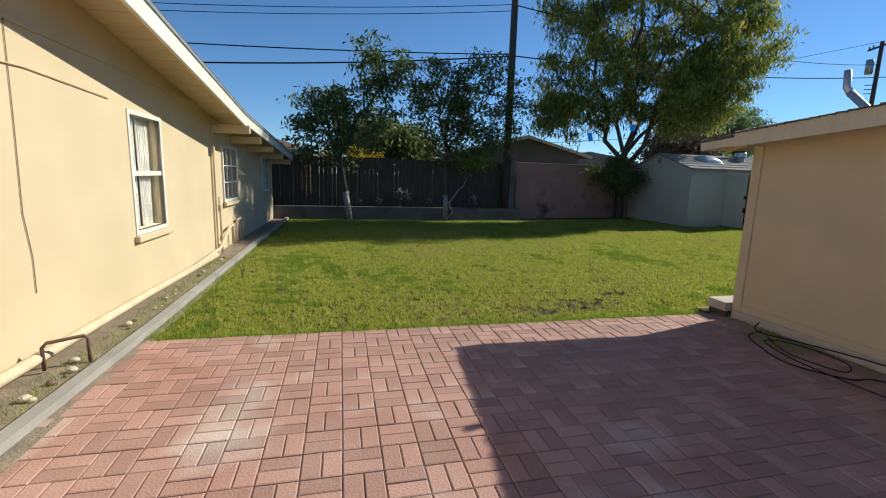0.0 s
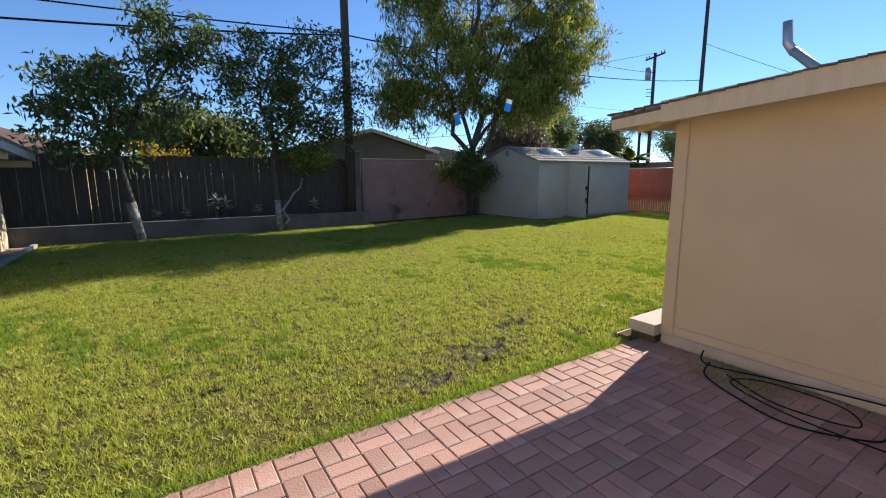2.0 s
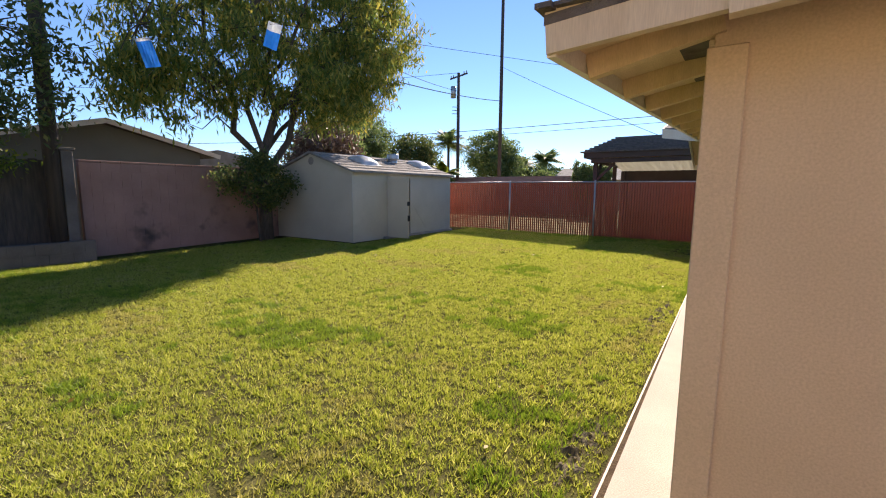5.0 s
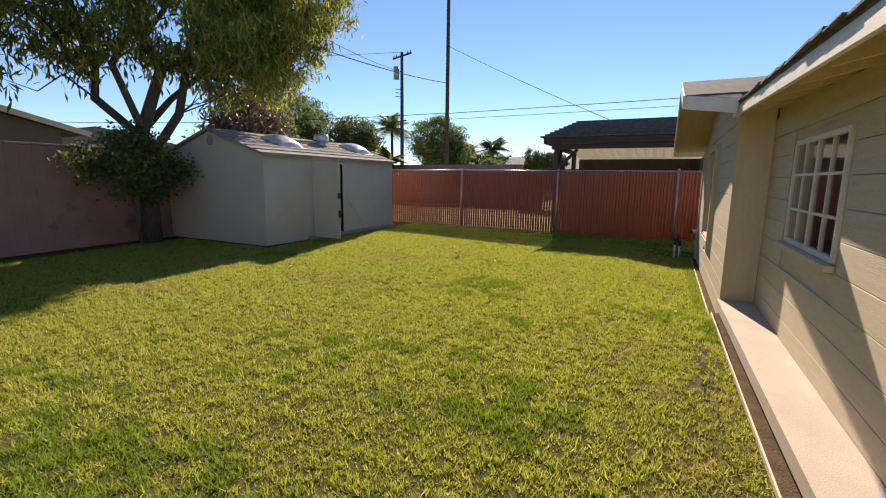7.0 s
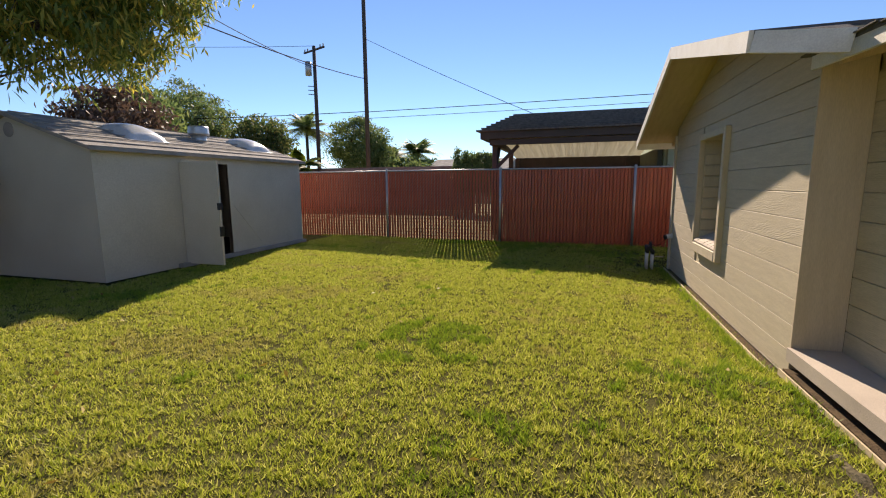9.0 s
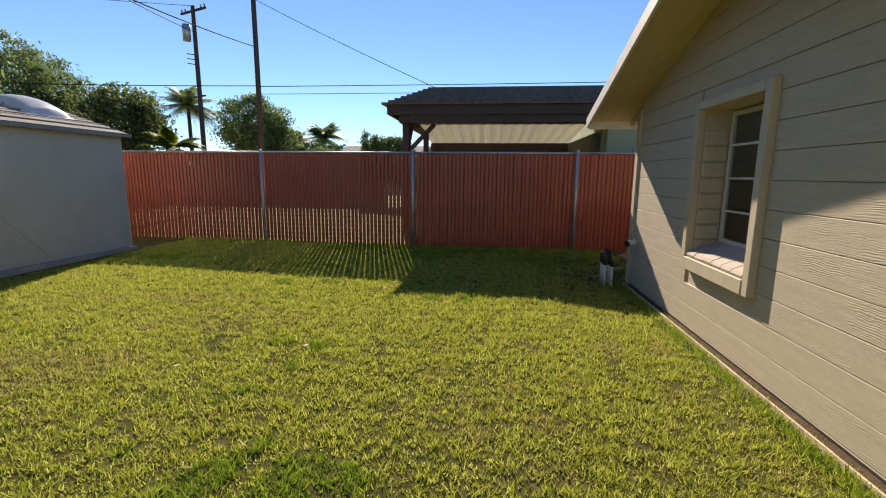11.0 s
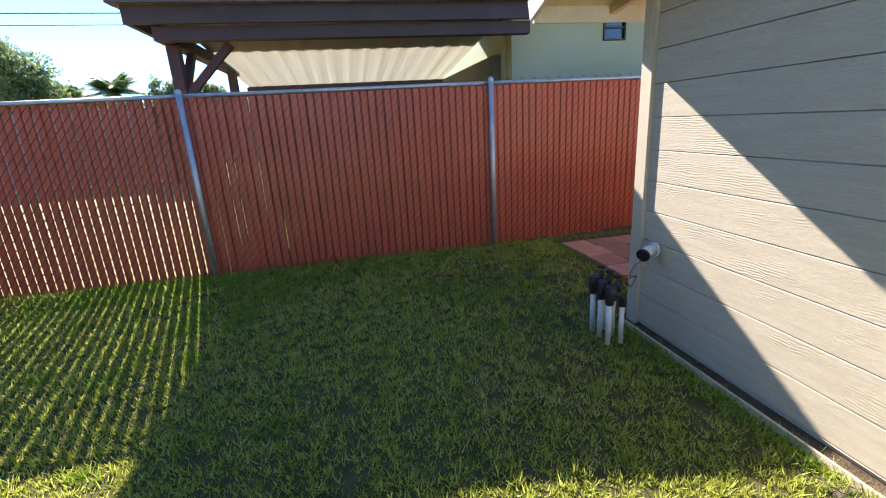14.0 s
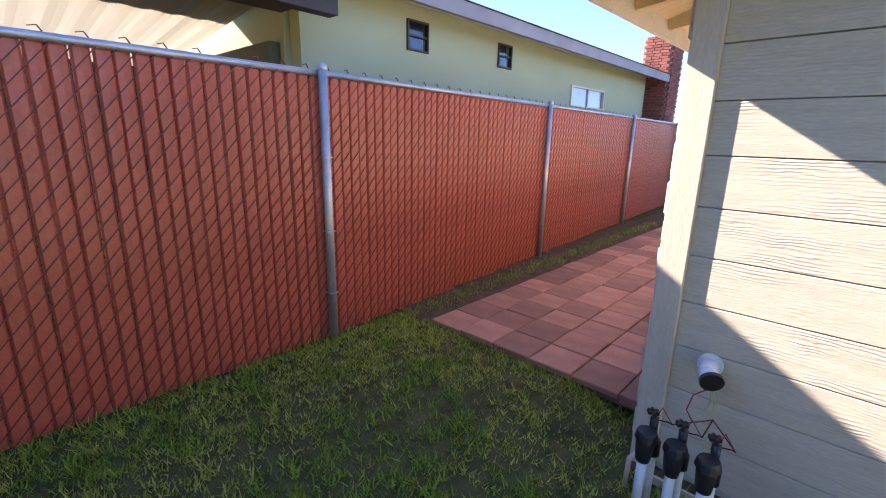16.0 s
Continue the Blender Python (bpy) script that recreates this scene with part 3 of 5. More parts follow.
while x < 1.85:
    w = 0.135 + rng.random() * 0.012
    top = 2.1 + rng.uniform(-0.03, 0.03)
    ob = part("board", boxes((x, x + w, 12.1, 12.118, 0.1, top)), WOODF, wf)
    ob.location = -wf.location + Vector((0, rng.uniform(-0.012, 0.012), 0))
    x += w + rng.choice((0.002, 0.003, 0.004, 0.008))
for z in (0.55, 1.75):
    ob = part("rail", boxes((-14, 1.85, 12.122, 12.16, z, z + 0.09)), WOODF, wf)
    ob.location = -wf.location

# ---- red slatted chain-link fence ----
FX = 13.41


def fx(y):
    return FX if y > 0.775 else FX + 0.06 * (0.775 - y)


red = thing("chain_link_fence", "galvanised chain-link fence filled with red vertical slats", "fence", at=(FX, 2, 0))
posts = [10.07, 6.97, 3.885, 0.775, -2.42, -5.6, -8.8, -12.0]
for y in posts:
    bm = bmesh.new()
    tube(bm, [(0, 0, -0.1), (0, 0, 1.86)], 0.03, 12)
    bmesh.ops.create_uvsphere(bm, u_segments=10, v_segments=6, radius=0.034, matrix=Matrix.Translation((0, 0, 1.86)))
    ob = part("post", bm, STEEL, red, smooth=True)
    ob.location = Vector((fx(y) - 0.03, y, 0)) - red.location
for a, b in zip(posts, posts[1:]):
    ob = part("top_rail", tube(bmesh.new(), [(fx(a), a, 1.83), (fx(b), b, 1.83)], 0.021, 8), STEEL, red, smooth=True)
    ob.location = -red.location
PITCH = 0.0785


def slat_mesh(w):
    """One hollow vinyl slat with a slightly bowed face."""
    bm = bmesh.new()
    h = w / 2
    prism(bm, [(0.016, -h), (0.003, -h * 0.86), (-0.004, -h * 0.7), (-0.006, 0.0), (-0.004, h * 0.7), (0.003, h * 0.86), (0.016, h), (0.012, 0.0)], 2, 0.0, 1.822)
    me = bpy.data.meshes.new("slat")
    bm.to_mesh(me)
    bm.free()
    me.materials.append(SLATM)
    return me


slat_open, slat_shut = slat_mesh(0.066), slat_mesh(0.0775)
rng = random.Random(9)
y, k = 11.8, 0
while y > -13:
    gap = y > 3.9 or rng.random() < 0.03
    ob = new("slat", slat_open if gap else slat_shut)
    ob.parent = red
    ob.location = Vector((fx(y) + 0.018 + 0.003 * (k % 2), y, rng.uniform(-0.012, 0.008))) - red.location
    ob.rotation_euler = (rng.uniform(-0.003, 0.003), 0, rng.uniform(-0.05, 0.05))
    y -= PITCH
    k += 1
# the woven wire: diagonals in both directions, twisted over the top rail
bm = bmesh.new()
y = 11.2
while y > -15:
    for s, dx in ((-1, -0.009), (1, 0.034)):
        a, b = Vector((fx(y) + dx, y, 0.02)), Vector((fx(y + s * 1.6) + dx, y + s * 1.6, 1.845))
        beam(bm, a, b, 0.005)
    if round(y / PITCH) % 2:
        beam(bm, (fx(y) + 0.01, y, 1.83), (fx(y) + 0.004, y + 0.03, 1.876), 0.005)
        beam(bm, (fx(y) + 0.004, y + 0.03, 1.876), (fx(y) - 0.012, y + 0.062, 1.866), 0.0045)
    y -= PITCH
ob = part("wire_mesh", bm, WIRE, red, "dark diamond wire mesh")
ob.location = -red.location
ob["kind"] = "stuff"
for y in posts:
    for z in (0.35, 0.8, 1.3):
        ob = part("tie_wire", boxes((-0.062, 0.01, -0.034, 0.034, z, z + 0.006)), STEEL, red)
        ob.location = Vector((fx(y), y, 0)) - red.location

# ---- utility poles ----
def pole(name, x, y, h, r, z0, label):
    t = thing(name, label, "utility pole", at=(x, y, z0))
    part("shaft", tube(bmesh.new(), [(0, 0, -0.2), (0, 0, h)], r, 14, r * 0.75), POLE, t, smooth=True)
    return t


pole("utility_pole", 1.5, 11.75, 9.5, 0.15, 0.3, "tall dark wooden utility pole behind the planter")
far_pole = pole("utility_pole", 33.6, 21.8, 12.2, 0.17, -0.2, "distant wooden utility pole with crossarm and transformer")
pole("utility_pole", 28.86, 15.15, 16.5, 0.15, -0.2, "tall plain wooden pole in the distance")

# ---- neighbour's carport and green house ----
cp = thing("carport", "dark brown carport with grey shingle hip roof", "carport", at=(17, 2, 0))


def cpp(name, bm, material, label=""):
    ob = part(name, bm, material, cp, label)
    ob.location = -cp.location
    return ob


cpp("fascia", boxes((14.5, 14.56, -0.25, 4.64, 2.69, 2.88), (14.56, 18.3, 4.58, 4.64, 2.69, 2.88)), BROWN)
cpp("header_beam", boxes((14.6, 14.75, -0.2, 4.4, 2.53, 2.68), (14.75, 18.3, 4.25, 4.4, 2.53, 2.68)), BROWN)
bm = bmesh.new()
prof = [(14.42, 4.72, 2.88), (16.9, 4.72, 2.88), (16.9, -0.3, 2.88), (14.42, -0.3, 2.88)]
lo = [bm.verts.new(p) for p in prof]
r1, r2 = bm.verts.new((16.5, 3.9, 3.6)), bm.verts.new((16.5, -0.3, 3.6))
for f in ((lo[0], lo[1], r1), (lo[0], r1, r2, lo[3]), (lo[1], lo[2], r2, r1), (lo[2], lo[3], r2), tuple(lo[::-1])):
    bm.faces.new(f)
bmesh.ops.recalc_face_normals(bm, faces=bm.faces[:])
cpp("roof", bm, SHINGLE)
for k in range(9):
    z0 = k / 9
    y1 = 4.74 - 0.82 * z0
    cpp("shingle_course", boxes((14.40 + 2.18 * z0, 14.62 + 2.18 * z0, -0.3, y1, 2.884 + 0.74 * z0, 2.896 + 0.74 * z0 + 0.03)), SHINGLE)
for x, y in ((14.9, 4.3), (17.5, 4.22), (19.1, 4.22), (19.1, 0.4)):
    cpp("post", boxes((x - 0.07, x + 0.07, y - 0.07, y + 0.07, 0, 2.53 if x < 18 else 2.38), bevel=0.01), BROWN)
cpp("brace", beam(bmesh.new(), (14.92, 4.28, 1.9), (14.92, 3.65, 2.53), 0.09), BROWN)
cpp("brace", beam(bmesh.new(), (14.95, 4.3, 1.9), (15.6, 4.3, 2.53), 0.09), BROWN)
# corrugated awning under the carport roof
aw = bmesh.new()
nn = 60
rows_ = [[aw.verts.new((x, 0.0 + 4.3 * i / nn, z + 0.018 * (1 if (i // 2) % 2 else 0))) for i in range(nn + 1)] for x, z in ((15.2, 2.84), (19.4, 2.40))]
for i in range(nn):
    aw.faces.new((rows_[0][i], rows_[0][i + 1], rows_[1][i + 1], rows_[1][i]))
bmesh.ops.solidify(aw, geom=aw.faces[:], thickness=0.01)
cpp("corrugated_awning", aw, AWN, "cream corrugated metal awning")
cpp("rear_wall", boxes((19.3, 19.42, -0.12, 4.3, 0, 2.415)), BROWN)
# added panel for the green house's end wall, its shade put into the olive
cpp("side_wall", boxes((15.6, 19.3, -0.12, 0.0, 0, 2.4)), mat("shaded_green_paint", (0.13, 0.14, 0.085), (0.10, 0.11, 0.065), 2, 0.8, 0.1, 60))

green = thing("green_house", "pale green stucco house behind the red fence", "house", at=(18, -6, 0))


def grp(name, bm, material, label="", parent=None):
    ob = part(name, bm, material, parent or green, label)
    if parent is None:
        ob.location = -green.location
    return ob


GWS = [(-2.08, -1.70, 2.52, 2.89), (-4.02, -3.65, 2.54, 2.9), (-7.7, -6.15, 2.1, 2.5)]
bm = bmesh.new()
wall_with_holes(bm, -10.2, -0.2, 0.0, 3.12, 15.3, 15.5, [(a, b, c, d) for a, b, c, d in GWS], 1)
grp("wall", bm, GREEN)
grp("end_wall", boxes((15.5, 22, -0.28, -0.13, 0, 3.3)), GREEN)
grp("back_wall", boxes((15.5, 22, -10.2, -10.05, 0, 3.05)), GREEN)
grp("eave_board", boxes((14.78, 14.84, -10.4, 0.0, 2.93, 3.11)), mat("grey_fascia", (0.36, 0.33, 0.33), (0.28, 0.26, 0.26), 2, 0.7, 0.1, 60))
grp("soffit", boxes((14.84, 15.3, -10.4, 0.0, 3.07, 3.10)), WHITE)
bm = bmesh.new()
prism(bm, [(14.74, 3.115), (18.6, 4.0), (22.4, 3.115)], 1, -10.5, -0.1)
grp("roof", bm, SHINGLE)
for a, b, c, d in GWS:
    w = grp("window", boxes((15.27, 15.33, a, a + 0.025, c, d), (15.27, 15.33, b - 0.025, b, c, d), (15.27, 15.33, a + 0.025, b - 0.025, d - 0.025, d), (15.27, 15.33, a + 0.025, b - 0.025, c, c + 0.025)), BROWN if b - a < 1 else WHITE)
    grp("pane", boxes((15.31, 15.316, a + 0.02, b - 0.02, c + 0.02, d - 0.02)), GLASS, parent=w)
    if b - a < 1:
        grp("lower_sash", boxes((15.28, 15.325, a + 0.025, b - 0.025, (c + d) / 2 - 0.012, (c + d) / 2 + 0.012)), BROWN, parent=w)
        # near-black sheet paints the dim room behind the pane
        grp("blind", boxes((15.4, 15.41, a, b, c, d)), DARK, parent=w)
    else:
        grp("mullion", boxes((15.28, 15.325, (a + b) / 2 - 0.02, (a + b) / 2 + 0.02, c + 0.025, d - 0.025)), WHITE, parent=w)
        # here the backing is a white blind
        grp("blind", boxes((15.4, 15.41, a, b, c, d)), WHITE, parent=w)
grp("vent_box", boxes((15.05, 15.29, 0.0, 0.6, 2.62, 2.70)), BROWN)
# brick chimney, courses of separate bricks
CHB = mat("chimney_brick", (0.33, 0.10, 0.065), (0.24, 0.075, 0.05), 6, 0.9, 0.3, 90, island=-0.3)
chim = thing("chimney", "red brick chimney with mortar smears beside the green house", "chimney", at=(15.2, -10.9, 0))
part("core", boxes((-0.36, 0.36, -0.42, 0.42, 0, 4.1)), CONC, chim)
bme = bpy.data.meshes.new("brick")
tmp = boxes((-0.096, 0.096, -0.035, 0.035, -0.029, 0.029))
tmp.to_mesh(bme)
tmp.free()
bme.materials.append(CHB)
z, row = 1.95, 0
while z < 4.1:
    for k in range(4):
        for s, ax in ((-1, 0), (1, 1)):
            ob = new("brick", bme)
            ob.parent = chim
            if ax == 0:
                ob.location = (-0.375, -0.33 + k * 0.21 + (0.05 if row % 2 else 0), z)
                ob.rotation_euler = (0, 0, math.pi / 2)
            elif k < 3:
                ob.location = (-0.25 + k * 0.21 + (0.05 if row % 2 else 0), 0.43, z)
            else:
                bpy.data.objects.remove(ob)
    z += 0.07
    row += 1


# ---- garage windows ----
def garage_window(x0, x1, z0, z1, yf, cols, rows, name_label):
    fr = bmesh.new()
    for s in ((x0, x0 + 0.04, yf - 0.04, yf, z0, z1), (x1 - 0.04, x1, yf - 0.04, yf, z0, z1), (x0 + 0.04, x1 - 0.04, yf - 0.04, yf, z1 - 0.04, z1), (x0 + 0.04, x1 - 0.04, yf - 0.04, yf, z0, z0 + 0.04)):
        box(fr, *s, bevel=0.004)
    w = gp("window", fr, WHITE, name_label)
    for k in range(1, cols):
        x = x0 + (x1 - x0) * k / cols
        t = 0.028 if (cols == 4 and k == 2) or cols == 2 else 0.011
        part("muntin", boxes((x - t, x + t, yf - 0.035, yf - 0.006, z0 + 0.04, z1 - 0.04)), WHITE, w)
    for k in range(1, rows):
        z = z0 + (z1 - z0) * k / rows
        part("muntin", boxes((x0 + 0.04, x1 - 0.04, yf - 0.03, yf - 0.008, z - 0.01, z + 0.01)), WHITE, w)
    part("pane", boxes((x0 + 0.03, x1 - 0.03, yf - 0.024, yf - 0.02, z0 + 0.03, z1 - 0.03)), GLASS, w)
    return w


garage_window(*GW, 0.026, 4, 3, "white steel casement window")
gp("window_ledge", boxes((GW[0] - 0.06, GW[1] + 0.06, 0.016, 0.081, GW[2] - 0.05, GW[2] - 0.004), bevel=0.006), TRIM)
# added near-black sheet, painted as the unlit room behind the garage windows
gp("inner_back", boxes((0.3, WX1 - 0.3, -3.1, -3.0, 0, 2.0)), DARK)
garage_window(WW[0] + 0.02, WW[1] - 0.02, WW[2] + 0.16, WW[3] - 0.02, WY - 0.25, 2, 4, "white steel casement window set deep")
for s in ((WW[0] - 0.085, WW[0], WY - 0.03, WY + 0.045, WW[2] - 0.125, WW[3] + 0.085), (WW[1], WW[1] + 0.085, WY - 0.03, WY + 0.045, WW[2] - 0.125, WW[3] + 0.085),
          (WW[0], WW[1], WY - 0.03, WY + 0.045, WW[3], WW[3] + 0.085), (WW[0], WW[1], WY - 0.03, WY + 0.05, WW[2] - 0.125, WW[2])):
    gp("window_casing", boxes(s, bevel=0.006), TRIM)
for k in range(8):
    z = WW[2] + 0.03 + k * 0.152
    for x0, x1 in ((WW[1] - 0.022, WW[1] - 0.001), (WW[0] + 0.001, WW[0] + 0.022)):
        bm = boxes((x0, x1, WY - 0.245, WY - 0.032, z, z + 0.14), bevel=0.009)
        gp("reveal_course", bm, TRIM)
rng = random.Random(5)
for k in range(6):
    x0 = WW[0] + 0.026 + k * 0.1655
    drop = rng.uniform(-0.012, 0.012)
    bm = bmesh.new()
    prism(bm, [(WY - 0.245, WW[2] - 0.02), (WY + 0.03, WW[2] - 0.02), (WY + 0.04, WW[2] + 0.02 + drop), (WY + 0.02, WW[2] + 0.045 + drop), (WY - 0.245, WW[2] + 0.155 + drop)], 0, x0, x0 + 0.158)
    gp("sill_brick", bm, SLAB, "rough brick sloping sill" if k == 0 else "")
# rough stone facing on the far end of the wing
rng = random.Random(12)
STONE = mat("cream_stone", (0.66, 0.58, 0.42), (0.52, 0.45, 0.32), 8, 0.95, 0.8, 40)
z = 0.0
while z < 2.2:
    h = rng.uniform(0.12, 0.22)
    y = WY - 0.025
    while y > -0.9:
        w = rng.uniform(0.22, 0.4)
        bm = boxes((WX1 - 0.003, WX1 + rng.uniform(0.008, 0.026), y - w + 0.012, y, z + 0.006, z + h - 0.006), bevel=0.014)
        gp("facing_stone", bm, STONE)
        y -= w
    z += h
# exposed rafters on the wing's far eave
for y in (0.3, -0.3, -0.9, -1.5, -2.1):
    gp("rafter_tail", beam(bmesh.new(), (WX1 - 0.02, y, 2.27), (TX1 - 0.04, y, 2.205), 0.045, 0.09), SOFFIT)

# roof flue on the garage
flue = thing("roof_flue", "bent galvanised sheet-metal flue on the garage roof", "flue", at=(0.28, -0.80, 2.19))
part("lower_pipe", tube(bmesh.new(), [(0, -0.16, -0.02), (0, -0.05, 0.12), (0, 0.13, 0.30)], 0.035, 12), STEEL, flue, smooth=True)
part("upper_pipe", tube(bmesh.new(), [(0, 0.12, 0.28), (0, 0.17, 0.36), (0, 0.185, 0.52)], 0.033, 12), STEEL, flue, smooth=True)
part("flashing", tube(bmesh.new(), [(0, -0.15, -0.06), (0, -0.13, 0.03)], 0.09, 14, 0.045), STEEL, flue, smooth=True)

# white pipe outlet on the wing wall
outlet = thing("vent_outlet", "short white pipe outlet with black cap on the siding", "pipe", at=(11.09, WY + 0.005, 0.49))
part("pipe", tube(bmesh.new(), [(0, -0.01, 0.03), (-0.005, 0.06, 0.025), (-0.03, 0.11, 0.01)], 0.034, 16, 0.040), PVC, outlet, smooth=True)
part("cap", tube(bmesh.new(), [(-0.028, 0.107, 0.011), (-0.036, 0.122, 0.006)], 0.046, 18), BLACKP, outlet)
part("lead_wire", tube(bmesh.new(), [(-0.03, 0.10, -0.03), (0.02, 0.13, -0.07), (0.03, 0.16, -0.13), (0.0, 0.18, -0.16)], 0.003, 5), mat("red_wire", (0.35, 0.05, 0.05)), outlet, "thin red wire")
part("pull_loop", tube(bmesh.new(), [(-0.035, 0.10, -0.03), (-0.04, 0.105, -0.09), (-0.03, 0.11, -0.13), (-0.055, 0.11, -0.14), (-0.055, 0.105, -0.09), (-0.04, 0.10, -0.03)], 0.0028, 5), mat("yellow_wire", (0.6, 0.5, 0.15)), outlet, "pale looped cord")
part("flange", tube(bmesh.new(), [(0, -0.004, 0.03), (0, 0.012, 0.03)], 0.05, 16), PVC, outlet)

# sprinkler valves
manifold = thing("sprinkler_manifold", "row of black sprinkler valves on white plastic risers", "sprinkler valve", at=(11.055, 0.725, -0.06))
manifold.scale = (0.9, 0.9, 0.86)
RED_W, YEL_W = mat("red_wire", (0.35, 0.05, 0.05)), mat("yellow_wire", (0.6, 0.5, 0.15))
for k, (dx, dy) in enumerate(((0.16, 0.04), (0.04, 0.045), (-0.085, 0.05))):
    part("riser", tube(bmesh.new(), [(dx, dy, -0.03), (dx, dy, 0.34)], 0.021, 12), PVC, manifold, smooth=True)
    part("outlet_riser", tube(bmesh.new(), [(dx - 0.012, dy - 0.10, -0.03), (dx - 0.012, dy - 0.10, 0.30)], 0.019, 12), PVC, manifold, smooth=True)
    v = part("valve_body", tube(bmesh.new(), [(dx, dy, 0.31), (dx, dy, 0.345), (dx, dy - 0.005, 0.40), (dx, dy - 0.01, 0.43)], 0.030, 14, 0.044), BLACKP, manifold, smooth=True)
    part("bonnet", tube(bmesh.new(), [(dx, dy - 0.01, 0.425), (dx, dy - 0.01, 0.45), (dx, dy - 0.01, 0.462)], 0.050, 16, 0.04), BLACKP, v, smooth=False)
    part("solenoid", tube(bmesh.new(), [(dx - 0.01, dy - 0.06, 0.42), (dx - 0.01, dy - 0.06, 0.51)], 0.018, 10), BLACKP, v, smooth=True)
    part("elbow", tube(bmesh.new(), [(dx, dy - 0.01, 0.40), (dx - 0.005, dy - 0.07, 0.395), (dx - 0.012, dy - 0.10, 0.36), (dx - 0.012, dy - 0.10, 0.29)], 0.03, 12), BLACKP, v, smooth=True)
    knob = bmesh.new()
    for i in range(6):
        a = i * math.pi / 3
        beam(knob, (dx + 0.0, dy - 0.06, 0.535), (dx + 0.026 * math.cos(a), dy - 0.06 + 0.026 * math.sin(a), 0.535), 0.012, 0.016)
    part("knob", knob, BLACKP, v)
    for j, m in ((0, RED_W), (1, CABLE)):
        tube_pts = [(dx - 0.01, dy - 0.06, 0.50), (dx - 0.03 - 0.03 * j, dy - 0.08, 0.56 - 0.06 * j), (dx - 0.07, dy - 0.12, 0.47), (-0.04, -0.2, 0.5)]
        part("lead_wire", tube(bmesh.new(), tube_pts, 0.003, 5), m, manifold)
part("lead_wire", tube(bmesh.new(), [(-0.03, -0.2, 0.50), (-0.02, -0.17, 0.42), (-0.06, -0.12, 0.40), (-0.09, -0.03, 0.5)], 0.003, 5), YEL_W, manifold)
part("supply_pipe", tube(bmesh.new(), [(0.26, -0.10, 0.0), (0.26, -0.12, 0.16), (0.23, -0.16, 0.2), (0.2, -0.3, 0.2)], 0.012, 10), TRIM, manifold, smooth=True)

# ---- shed fittings ----
def skylight(x):
    t = thing("skylight", "clear domed plastic skylight on the shed roof", "skylight", group="shed roof skylights", at=(x, 9.55, 2.33))
    sl = math.atan2(SP - SH, MY - SY0)
    t.rotation_euler = (sl, 0, 0)
    part("curb_frame", boxes((-0.42, 0.42, -0.42, 0.42, -0.03, 0.05), bevel=0.015), STEEL, t)
    bm = bmesh.new()
    n = 12
    grid = [[bm.verts.new((-0.38 + 0.76 * i / n, -0.38 + 0.76 * j / n, 0.05 + 0.17 * (max(0, 1 - (2 * i / n - 1) ** 2) * max(0, 1 - (2 * j / n - 1) ** 2)) ** 0.5)) for j in range(n + 1)] for i in range(n + 1)]
    for i in range(n):
        for j in range(n):
            bm.faces.new((grid[i][j], grid[i + 1][j], grid[i + 1][j + 1], grid[i][j + 1]))
    part("dome", bm, DOME, t, smooth=True)
    return t


skylight(8.35)
skylight(11.2)
vent = thing("roof_vent", "galvanised round roof ventilator on the shed", "vent", at=(9.95, 9.72, 2.40))
part("stack", tube(bmesh.new(), [(0, 0, -0.1), (0, 0, 0.14)], 0.15, 20), STEEL, vent, smooth=True)
part("cowl", tube(bmesh.new(), [(0, 0, 0.14), (0, 0, 0.17), (0, 0, 0.27), (0, 0, 0.31)], 0.21, 20, 0.19), STEEL, vent, smooth=True)
part("flashing", boxes((-0.22, 0.22, -0.22, 0.22, -0.06, -0.04)), STEEL, vent).rotation_euler = (math.atan2(SP - SH, MY - SY0), 0, 0)
for x in (SD[0] - 0.07, SD[1] + 0.0):
    sp("door_jamb", boxes((x, x + 0.07, SY0 - 0.014, SY0 + 0.07, 0.03, 1.88)), SHEDW)
sp("door_head", boxes((SD[0], SD[1], SY0 - 0.014, SY0 + 0.07, 1.82, 1.88)), SHEDW)
sp("threshold", boxes((SD[0] - 0.3, SX1, SY0 - 0.1, SY0 - 0.002, 0.0, 0.07)), CONC)
for z in (0.35, 1.5):
    part("hinge", boxes((8.415, 8.423, SY0 - 0.3, SY0 - 0.03, z, z + 0.04)), STEEL, door)
part("hasp", boxes((8.36, 8.425, SY0 - 0.84, SY0 - 0.78, 1.0, 1.12)), BLACKP, door)
part("bolt", boxes((8.355, 8.43, SY0 - 0.835, SY0 - 0.80, 0.55, 0.72)), BLACKP, door)
sp("closed_leaf", boxes((SD[1] + 0.07, SD[1] + 0.95, SY0 - 0.012, SY0, 0.08, 1.8)), SHEDW)
sp("leaf_brace", beam(bmesh.new(), (SD[1] + 0.12, SY0 - 0.014, 1.0), (SD[1] + 0.85, SY0 - 0.014, 0.2), 0.012, 0.03), SHEDW)
sp("leaf_rail", boxes((SD[1] + 0.1, SD[1] + 0.92, SY0 - 0.018, SY0 - 0.012, 1.0, 1.03)), SHEDW)
sp("corner_strip", boxes((SX0 - 0.008, SX0 + 0.05, SY0 - 0.012, SY0, 0.0, SH - 0.05)), SHEDW)
sp("gable_vent", tube(bmesh.new(), [(SX0 - 0.01, MY, 2.27), (SX0 + 0.02, MY, 2.27)], 0.11, 18), SHEDR)
